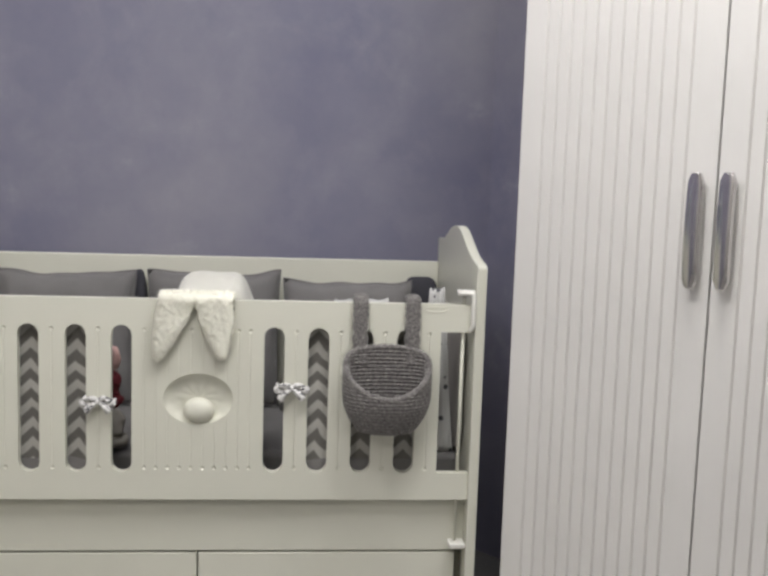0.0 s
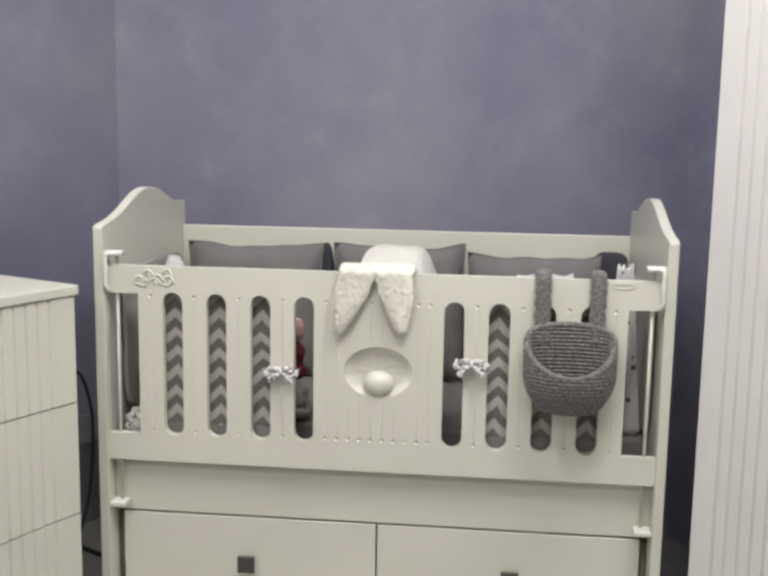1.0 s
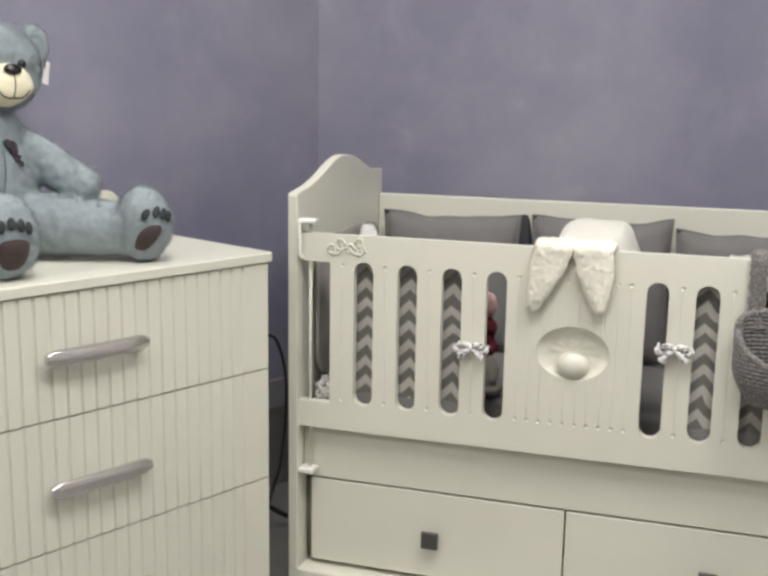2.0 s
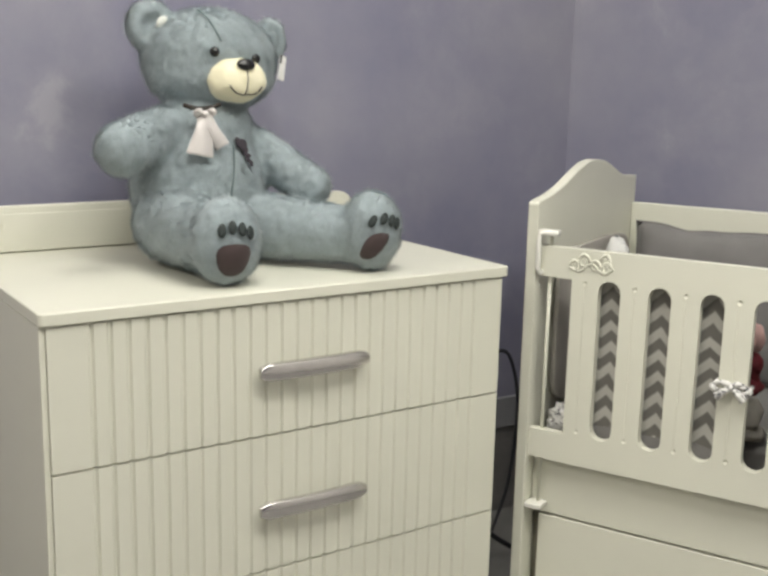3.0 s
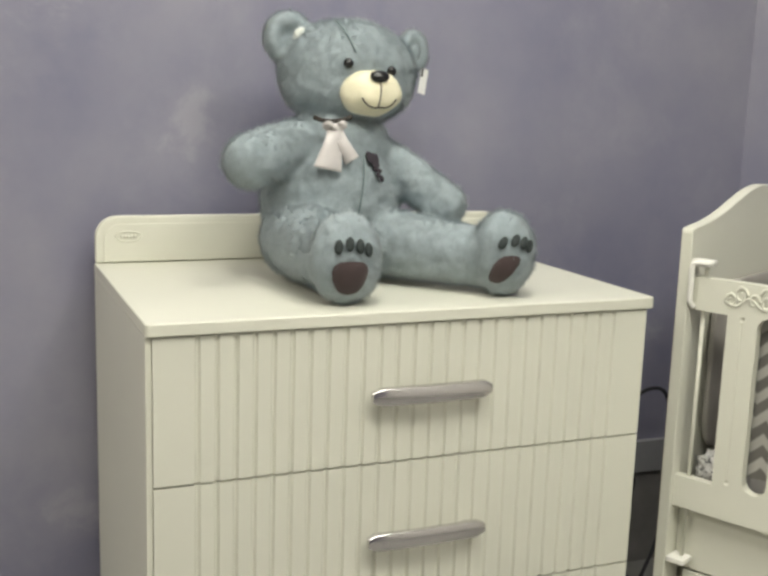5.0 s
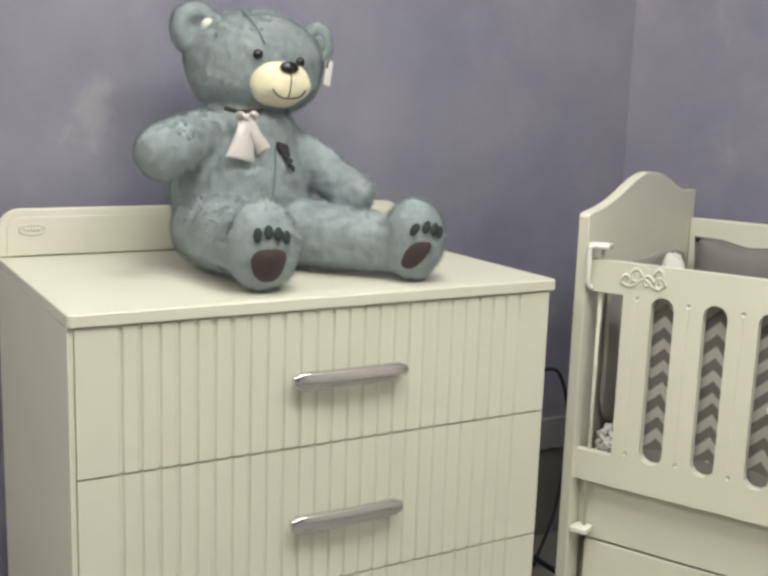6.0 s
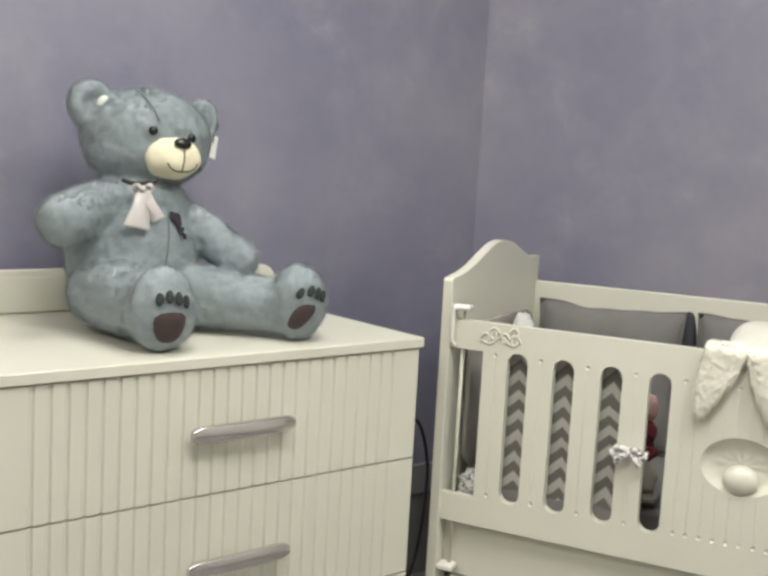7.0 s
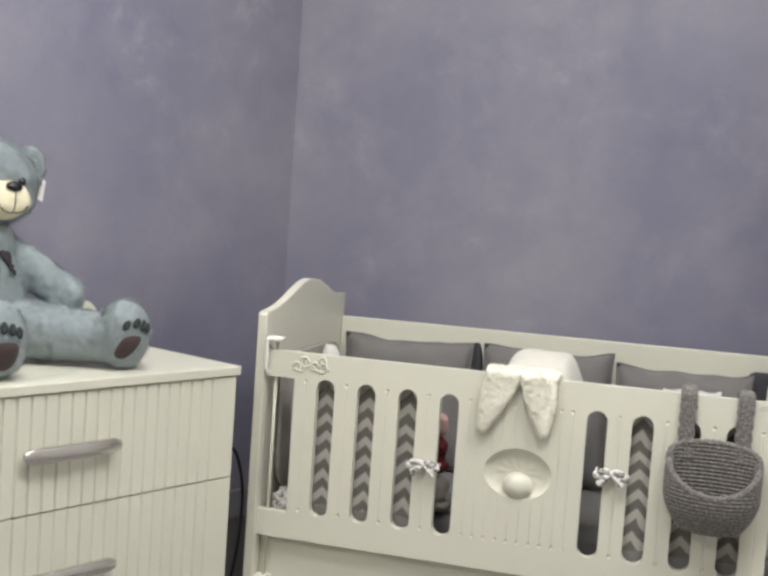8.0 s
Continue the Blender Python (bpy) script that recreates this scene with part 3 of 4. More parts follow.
        add_box(bm, (min(x + s * 0.001, x + s * 0.040), -0.012, 0.322), (max(x + s * 0.001, x + s * 0.040), 0.030, 0.334))
        part("rod_bracket", bm, WHITE_EDGE, t, "", True, 0.003)
    # back rail, base and drawers
    box_part("back_rail", (0.0005, 0.612, 0.40), (L - 0.0005, 0.634, 0.958), LACQUER, t, "plain cream back board", 0.004)
    box_part("apron", (0.0005, 0.034, 0.302), (L - 0.0005, 0.052, 0.450), LACQUER, t, "cream apron board under the drop side", 0.0015)
    # Hidden inner boards, toned dark in place of shade.
    box_part("base_board", (0.0005, 0.054, 0.452), (L - 0.0005, 0.611, 0.466), GAP_SHADE, t, "", 0)
    box_part("inner_back", (0.0005, 0.602, 0.08), (L - 0.0005, 0.611, 0.450), GAP_SHADE, t, "", 0)
    # Added strips filling the recess beside the drawers, its shade in their colour.
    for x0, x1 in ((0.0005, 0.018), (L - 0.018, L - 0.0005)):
        box_part("gap_shade_strip", (x0, 0.050, 0.080), (x1, 0.600, 0.300), GAP_SHADE, t, "", 0)
    for x0, x1, kx in ((0.019, 0.6515, 0.334), (0.6555, 1.281, 0.9775)):
        bm = bmesh.new()
        add_box(bm, (x0, 0.0345, 0.079), (x1, 0.0525, 0.296))
        drawer = part("drawer", bm, LACQUER, t, "plain cream drawer front", True, 0.002)
        box_part("drawer_box", (x0 + 0.02, 0.0527, 0.09), (x1 - 0.02, 0.55, 0.26), LACQUER, drawer, "", 0)
        bm = bmesh.new()
        add_tube(bm, [(kx, 0.0346, 0.182), (kx, 0.020, 0.182)], 0.007, 12)
        add_box(bm, (kx - 0.021, 0.010, 0.161), (kx + 0.021, 0.020, 0.203))
        part("knob", bm, BRONZE, drawer, "dark square metal knob", True, 0.002)
    box_part("plinth", (-0.026, -0.010, 0.0), (L + 0.026, 0.62, 0.0655), LACQUER, t, "cream base plinth", 0.004)
    return t


crib()


# ---- bedding in the crib ----
def rounded_pad(bm, lo, hi, power=5.0, n=28, puff=0.0, seed=0.0):
    """A stuffed slab: a superellipsoid stretched between two corners, a little uneven."""
    c, h = [(a + b) / 2 for a, b in zip(lo, hi)], [(b - a) / 2 for a, b in zip(lo, hi)]
    vs = bmesh.ops.create_cube(bm, size=2)["verts"]
    es = list({e for v in vs for e in v.link_edges})
    bmesh.ops.subdivide_edges(bm, edges=es, cuts=n, use_grid_fill=True)
    for v in bm.verts:
        q = Vector(v.co)
        s = (abs(q.x) ** power + abs(q.y) ** power + abs(q.z) ** power) ** (1 / power)
        q = q / s
        p = Vector([c[i] + q[i] * h[i] for i in range(3)])
        p += Vector(q).normalized() * puff * noise.noise(p * 16 + Vector((seed, 0, 0)))
        v.co = p


def pad_thing(name, lo, hi, material, label, category, group="", power=5.0, n=24, puff=0.006, seed=0.0):
    bm = bmesh.new()
    rounded_pad(bm, lo, hi, power, n, puff, seed)
    return tagged(part(name, bm, material), label, category, group)


def cushion(x0, x1, y, z0, z1, lean, seed, label):
    """A flat square cushion with drawn-out corners and a piped edge."""
    t = thing("cushion", pose((x0 + x1) / 2, y, z0, lean, 0, 0), label, "cushion", "grey cushions along the back of the crib")
    w, h, n = (x1 - x0) / 2, (z1 - z0) / 2, 22
    bm = bmesh.new()
    grid = {}
    for f in (-1, 1):
        for i in range(n + 1):
            for j in range(n + 1):
                u, v = i / n * 2 - 1, j / n * 2 - 1
                rim = i in (0, n) or j in (0, n)
                if rim and (i, j, 1) in grid:
                    grid[i, j, f] = grid[i, j, 1]
                    continue
                if rim and (i, j, -1) in grid:
                    grid[i, j, f] = grid[i, j, -1]
                    continue
                th = 0.048 * max(0, (1 - u ** 4) * (1 - v ** 4)) ** 0.6
                pull = 1 - 0.075 * (1 - u * u) * abs(v) ** 3
                pull_x = 1 - 0.05 * (1 - v * v) * abs(u) ** 3
                z = h + h * v * pull + 0.008 * noise.noise(Vector((u * 2.4 + seed, v, 3.1)))
                grid[i, j, f] = bm.verts.new((w * u * pull_x, f * th + 0.006 * noise.noise(Vector((u * 3, v * 3, seed))), z))
        for i in range(n):
            for j in range(n):
                quad = [grid[i, j, f], grid[i + 1, j, f], grid[i + 1, j + 1, f], grid[i, j + 1, f]]
                bm.faces.new(quad)
    rim_pts = [grid[i, 0, 1] for i in range(n + 1)] + [grid[n, j, 1] for j in range(1, n + 1)] + [grid[i, n, 1] for i in range(n - 1, -1, -1)] + [grid[0, j, 1] for j in range(n - 1, -1, -1)]
    rim = [Vector(v.co) for v in rim_pts]
    part("cover", bm, GREY_FABRIC, t, "matte grey cotton cover")
    bm = bmesh.new()
    add_tube(bm, rim, 0.0028, 6)
    part("piping", bm, GREY_FABRIC, t, "")
    return t


def crib_bumper(x0, x1, material, seed):
    t = thing("crib_bumper", pose(0, 0, 0), "grey zigzag cotton crib bumper behind the slats", "bumper", "zigzag bumpers")
    bm = bmesh.new()
    rounded_pad(bm, (x0, 0.030, 0.467), (x1, 0.062, 0.905), 8, 26, 0.004, seed)
    part("padding", bm, material, t, "quilted zigzag padding")
    bm = bmesh.new()
    add_tube(bm, [(x0 + (x1 - x0) * (0.05 + 0.9 * k / 20), 0.046, 0.9055 + 0.002 * math.sin(k + seed)) for k in range(21)], 0.004, 8)
    part("binding", bm, GREY_FABRIC, t, "grey edge binding")
    # Added grey pad that stands in for the dark sheet below the bumper.
    bm = bmesh.new()
    rounded_pad(bm, (x0 - 0.002, 0.0275, 0.4665), (x1 + 0.002, 0.0645, 0.538), 6, 18, 0.004, seed + 3)
    part("sheet_band", bm, GREY_FABRIC, t, "plain grey pad in place of the sheet below")


tagged(box_part("mattress", (0.006, 0.098, 0.467), (L - 0.006, 0.600, 0.530), GREY_FABRIC, None, "", 0.02), "thin mattress under a grey fitted sheet", "mattress")
crib_bumper(0.088, 0.447, CHEVRON, 1.0)
crib_bumper(0.868, 1.212, CHEVRON_SHIFTED, 5.0)
pad_thing("end_bumper", (0.004, 0.085, 0.531), (0.022, 0.560, 0.895), TAUPE_FABRIC, "taupe padded bumper against the crib end", "bumper", "", 6, 20, 0.006, 2.0)
pad_thing("end_bumper", (1.280, 0.075, 0.531), (1.297, 0.520, 0.870), TAUPE_FABRIC, "taupe padded bumper against the crib end", "bumper", "", 6, 20, 0.006, 8.0)
cushion(0.036, 0.430, 0.545, 0.532, 0.920, -2, 0.3, "grey cotton cushion leaning on the crib back")
cushion(0.462, 0.836, 0.545, 0.532, 0.926, -2, 2.2, "grey cotton cushion half hidden by a cream plush")
cushion(0.845, 1.208, 0.500, 0.532, 0.912, -2, 4.7, "grey cotton cushion leaning on the crib back")
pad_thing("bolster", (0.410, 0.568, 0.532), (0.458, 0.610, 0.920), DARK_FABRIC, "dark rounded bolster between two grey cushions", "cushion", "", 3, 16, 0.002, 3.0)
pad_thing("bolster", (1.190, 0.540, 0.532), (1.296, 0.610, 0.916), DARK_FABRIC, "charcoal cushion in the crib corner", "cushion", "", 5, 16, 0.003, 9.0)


def draped_cloth(name, x0, x1, y, z0, z1, material, label, seed, fold=0.012, point=0.0):
    """A small cloth hanging in folds, thick enough to have two sides."""
    bm = bmesh.new()
    nx, nz = 26, 26
    sheets = []
    for off in (0.0, 0.003):
        g = []
        for j in range(nz + 1):
            v = j / nz
            row = []
            for i in range(nx + 1):
                u = i / nx
                wide = 1 - point * v
                x = (x0 + x1) / 2 + (u - 0.5) * (x1 - x0) * wide
                yy = y + off + fold * math.sin(u * 11 + seed) * (0.5 + v) + 0.012 * noise.noise(Vector((u * 4, v * 5, seed)))
                row.append(bm.verts.new((x, yy, z0 + (z1 - z0) * v + 0.010 * noise.noise(Vector((u * 3 + seed, 0.3, v))))))
            g.append(row)
        sheets.append(g)
        for a, b in zip(g, g[1:]):
            for i in range(nx):
                bm.faces.new((a[i], a[i + 1], b[i + 1], b[i]))
    rim = lambda g: [g[0][i] for i in range(nx + 1)] + [g[j][nx] for j in range(1, nz + 1)] + [g[nz][i] for i in range(nx - 1, -1, -1)] + [g[j][0] for j in range(nz - 1, 0, -1)]
    a, b = rim(sheets[0]), rim(sheets[1])
    for i in range(len(a)):
        k = (i + 1) % len(a)
        bm.faces.new((a[i], a[k], b[k], b[i]))
    return tagged(part(name, bm, material), label, "cloth")


draped_cloth("muslin_cloth", 1.172, 1.276, 0.110, 0.531, 0.944, SPOTTED, "pale muslin cloth with dark specks hanging in the crib", 0.4, 0.004, 0.66)
draped_cloth("muslin_cloth", 0.955, 1.120, 0.090, 0.531, 0.914, SPOTTED, "pale speckled muslin behind the crib rail", 2.4, 0.008, 0.2)


def crumpled(name, centre, radii, material, label, seed, rough=0.4):
    bm = bmesh.new()
    for v in add_ball(bm, (0, 0, 0), (1, 1, 1), None, 4):
        v.co *= 1 + rough * noise.noise(v.co * 2.2 + Vector((seed, 0, 0))) + rough * 0.4 * noise.noise(v.co * 6 + Vector((0, seed, 0)))
        v.co = Vector([v.co[i] * radii[i] for i in range(3)])
    low = min(v.co.z for v in bm.verts)
    for v in bm.verts:
        v.co += Vector(centre) - Vector((0, 0, low))
    return tagged(part(name, bm, material), label, "cloth")


crumpled("crumpled_muslin", (0.044, 0.076, 0.467), (0.034, 0.020, 0.036), TIE_PRINT, "crumpled patterned muslin tucked in front of the crib mattress", 1.7)
crumpled("crumpled_muslin", (0.075, 0.300, 0.531), (0.050, 0.055, 0.186), SPOTTED, "pale patterned cloth piled by the crib end", 6.2, 0.10)


def rag_toy():
    """A small rag toy seen through one slot: a red and pink bundle."""
    t = thing("rag_toy", pose(0.433, 0.120, 0.531), "small red and pink rag toy sitting on the crib mattress", "toy")

    def crumple(bm, size):
        for v in bm.verts:
            v.co += Vector((noise.noise(v.co * 70), noise.noise(v.co * 70 + Vector((5, 1, 2))), noise.noise(v.co * 70 + Vector((1, 8, 3))))) * size
    bm = bmesh.new()
    add_ball(bm, (0.006, 0.0, 0.118), (0.024, 0.022, 0.018))
    add_ball(bm, (0.010, -0.008, 0.172), (0.018, 0.016, 0.022))
    add_ball(bm, (0.004, 0.004, 0.142), (0.018, 0.016, 0.030))
    crumple(bm, 0.007)
    part("red_body", bm, RED_CLOTH, t, "dark red cloth bundle")
    bm = bmesh.new()
    add_ball(bm, (0.006, -0.004, 0.224), (0.020, 0.018, 0.032))
    crumple(bm, 0.004)
    part("pink_top", bm, PINK_CLOTH, t, "pale pink padded top")
    bm = bmesh.new()
    add_ball(bm, (0.014, -0.026, 0.070), (0.026, 0.020, 0.036))
    add_ball(bm, (0.005, -0.010, 0.024), (0.040, 0.032, 0.0215))
    crumple(bm, 0.005)
    part("grey_foot", bm, TAUPE_FABRIC, t, "grey cloth foot")


rag_toy()


def tie_bow(x, z, seed):
    """A soft knotted fabric tie round one slat."""
    t = thing("fabric_tie", pose(x, -0.004, z), "white printed fabric tie knotted round a crib slat", "ribbon", "bumper ties")
    rng = random.Random(seed)
    bm = bmesh.new()
    add_tube(bm, [(-0.034, 0.014, 0.004), (-0.034, -0.003, 0.003), (0.0, -0.006, 0.0), (0.034, -0.003, -0.002), (0.034, 0.014, 0.0)], 0.0045, 8)
    part("band", bm, TIE_PRINT, t, "")
    for s in (-1, 1):
        bm = bmesh.new()
        pts = [(0, -0.008, 0), (s * 0.018, -0.020, 0.009 + 0.004 * rng.random()), (s * 0.036, -0.020, 0.004), (s * 0.030, -0.016, -0.008), (s * 0.008, -0.010, -0.003)]
        add_tube(bm, smooth_path(pts, 5), [0.0045 + 0.0025 * math.sin(k * 0.6) for k in range(21)], 8)
        part("loop", bm, TIE_PRINT, t, "")
        bm = bmesh.new()
        pts = [(0, -0.010, 0), (s * 0.014, -0.018, -0.010), (s * 0.026, -0.014, -0.016 - 0.01 * rng.random())]
        add_tube(bm, smooth_path(pts, 5), [0.004 + 0.0006 * k for k in range(11)], 8)
        part("tail", bm, TIE_PRINT, t, "")
    bm = bmesh.new()
    add_ball(bm, (0, -0.012, 0), (0.009, 0.008, 0.008))
    part("knot", bm, TIE_PRINT, t, "")


tie_bow(0.4285, 0.680, 3)
tie_bow(0.872, 0.716, 8)


# ---- cream plush draped over the rail ----
def draped_plush():
    t = thing("draped_plush", pose(0, 0, 0), "cream fluffy plush with long ears draped over the crib rail", "toy")

    def left(bm):
        for k in range(11):
            f = k / 10
            add_ball(bm, (0.606 - 0.040 * f ** 1.1, -0.017, 0.918 - 0.124 * f), (0.046 - 0.031 * f ** 2.1, 0.013, 0.017), None, 2)
        for k in range(5):
            for y, z in ((-0.008, 0.924), (0.010, 0.930), (0.026, 0.926), (0.036, 0.910)):
                add_ball(bm, (0.578 + 0.062 * k / 4, y, z), (0.018, 0.013, 0.010), None, 2)

    def right(bm):
        for k in range(11):
            f = k / 10
            add_ball(bm, (0.690 + 0.018 * f ** 1.1, -0.017, 0.918 - 0.122 * f), (0.047 - 0.032 * f ** 2.1, 0.013, 0.017), None, 2)
        for k in range(5):
            for y, z in ((-0.008, 0.924), (0.010, 0.930), (0.026, 0.926), (0.036, 0.910)):
                add_ball(bm, (0.656 + 0.066 * k / 4, y, z), (0.018, 0.013, 0.010), None, 2)

    part_mesh("ear", plush_mesh("ear", left, 0.0045, 4500, 0.0110, 0.0007, (-0.2, 0, -0.4), 4, 5, 0.0026, 130, 0.45), CREAM_PILE, t, "long fluffy cream ear")
    part_mesh("ear", plush_mesh("ear", right, 0.0045, 4500, 0.0110, 0.0007, (0.1, 0, -0.4), 4, 6, 0.0026, 130, 0.45), CREAM_PILE, t, "long fluffy cream ear")
    bm = bmesh.new()
    rounded_pad(bm, (0.564, 0.050, 0.600), (0.784, 0.330, 0.954), 8.0, 26, 0.004, 4.0)
    for v in bm.verts:
        v.co.x += (0.660 - v.co.x) * 0.32 * max(0, (v.co.z - 0.84) / 0.12)
        v.co.y += 0.010 * math.cos((v.co.x - 0.664) * 70) * (v.co.y < 0.2)
        if v.co.y < 0.2:
            v.co.z -= 0.024 * (0.2 - v.co.y) / 0.15
    part("body", bm, CREAM_CLOTH, t, "smooth cream fleece body")


draped_plush()


# ---- knitted basket on the rail ----
def knit_basket():
    t = thing("knitted_basket", pose(1.092, 0.0, 0.0), "grey marled knitted basket hung on the crib rail by straps", "basket")
    rows, cols = 120, 132
    def ring(z, inner=0.0):
        """Half-width and depth of the pocket at height z."""
        f = min(1, max(0, (z - 0.624) / 0.09))
        w = 0.060 + 0.041 * math.sin(f * math.pi / 2) ** 0.8
        d = 0.040 + 0.034 * math.sin(f * math.pi / 2)
        return w - inner, d - inner
    def rim_z(a):
        """The opening: high at the back, low in front."""
        front = max(0.0, -math.sin(a))
        back = max(0.0, math.sin(a))
        return 0.772 - 0.060 * front ** 1.3 + 0.044 * back ** 0.5
    def wall_sheet(bm, inner, flip):
        grid = []
        for j in range(rows + 1):
            line = []
            for i in range(cols):
                a = 2 * math.pi * i / cols
                z0, z1 = 0.624 + inner * 0.8, rim_z(a)
                z = z0 + (z1 - z0) * j / rows
                w, d = ring(z, inner)
                stitch = (0.0040 if inner else 0.0030) * abs(math.sin(math.pi * (z - 0.6) / 0.0088)) + 0.0011 * math.cos(i * math.pi * 2 / 4.0 + 2.1 * int((z - 0.6) / 0.0088))
                s = -1 if inner else 1
                y = d * math.sin(a) * (0.5 if math.sin(a) > 0 else 1.0)
                x = (w + s * stitch) * math.cos(a)
                line.append(bm.verts.new((x, -0.046 + y * 0.98 + s * stitch * math.sin(a), z)))
            grid.append(line)
        for p, q in zip(grid, grid[1:]):
            for i in range(cols):
                k = (i + 1) % cols
                bm.faces.new((p[i], p[k], q[k], q[i]))
        bm.faces.new(grid[0])
        return grid[-1]
    bm = bmesh.new()
    o = wall_sheet(bm, 0.0, 1)
    n = wall_sheet(bm, 0.010, -1)
    for i in range(cols):
        k = (i + 1) % cols
        bm.faces.new((o[i], o[k], n[k], n[i]))
    bmesh.ops.recalc_face_normals(bm, faces=bm.faces)
    part("pocket", bm, WOOL, t, "ribbed grey knitted pocket")
    bm = bmesh.new()
    pts = []
    for i in range(cols + 1):
        a = 2 * math.pi * i / cols
        z = rim_z(a)
        w, d = ring(z, 0.004)
        pts.append((w * math.cos(a), -0.046 + d * math.sin(a) * (0.5 if math.sin(a) > 0 else 1.0) * 0.98, z + 0.001))
    add_tube(bm, pts, [0.0070 + 0.0012 * math.sin(k * 2.1) for k in range(cols + 1)], 8, True)
    part("rim", bm, WOOL, t, "thick rolled knitted rim")
    for sx in (-0.063, 0.060):
        bm = bmesh.new()
        path = smooth_path([(sx + 0.004, -0.020, 0.775), (sx, -0.014, 0.820), (sx, -0.012, 0.900), (sx, -0.006, 0.925), (sx, 0.011, 0.931), (sx, 0.030, 0.922), (sx, 0.032, 0.870)], 8)
        rings = []
        for k, p in enumerate(path):
            q = path[min(k + 1, len(path) - 1)] - path[max(k - 1, 0)]
            nrm = Vector((0, q.z, -q.y)).normalized()
            bulge = 1 + 0.30 * abs(math.sin(k * 1.15))
            rings.append([bm.verts.new(p + Vector((0.0150 * math.cos(a) * bulge, 0, 0)) + nrm * 0.0075 * bulge * math.sin(a)) for a in [2 * math.pi * i / 12 for i in range(12)]])
        for p, q in zip(rings, rings[1:]):
            for i in range(12):
                bm.faces.new((p[i], p[(i + 1) % 12], q[(i + 1) % 12], q[i]))
        bm.faces.new(rings[0])
        bm.faces.new(rings[-1])
        part("strap", bm, WOOL, t, "knitted strap over the rail")


knit_basket()


# ---- teddy bear on the dresser ----
def on_ball(centre, radii, axis, right, up, a, b):
    """A point and normal on an ellipsoid, a to the right and b up from the axis, in ball units."""
    d = Vector(axis) + Vector(right) * a + Vector(up) * b
    d.normalize()
    k = 1 / math.sqrt(sum((d[i] / radii[i]) ** 2 for i in range(3)))
    p = Vector(centre) + d * k
    n = Vector([d[i] * k / radii[i] ** 2 for i in range(3)]).normalized()
    return p, n


def add_button(bm, p, n, up, w, h, thick):
    """A flat oval lying on a surface."""
    n = Vector(n).normalized()
    x = Vector(up).cross(n).normalized()
    z = n.cross(x).normalized()
    turn = Matrix((x, n, z)).transposed()
    add_ball(bm, p, (w, thick, h), turn, 3)


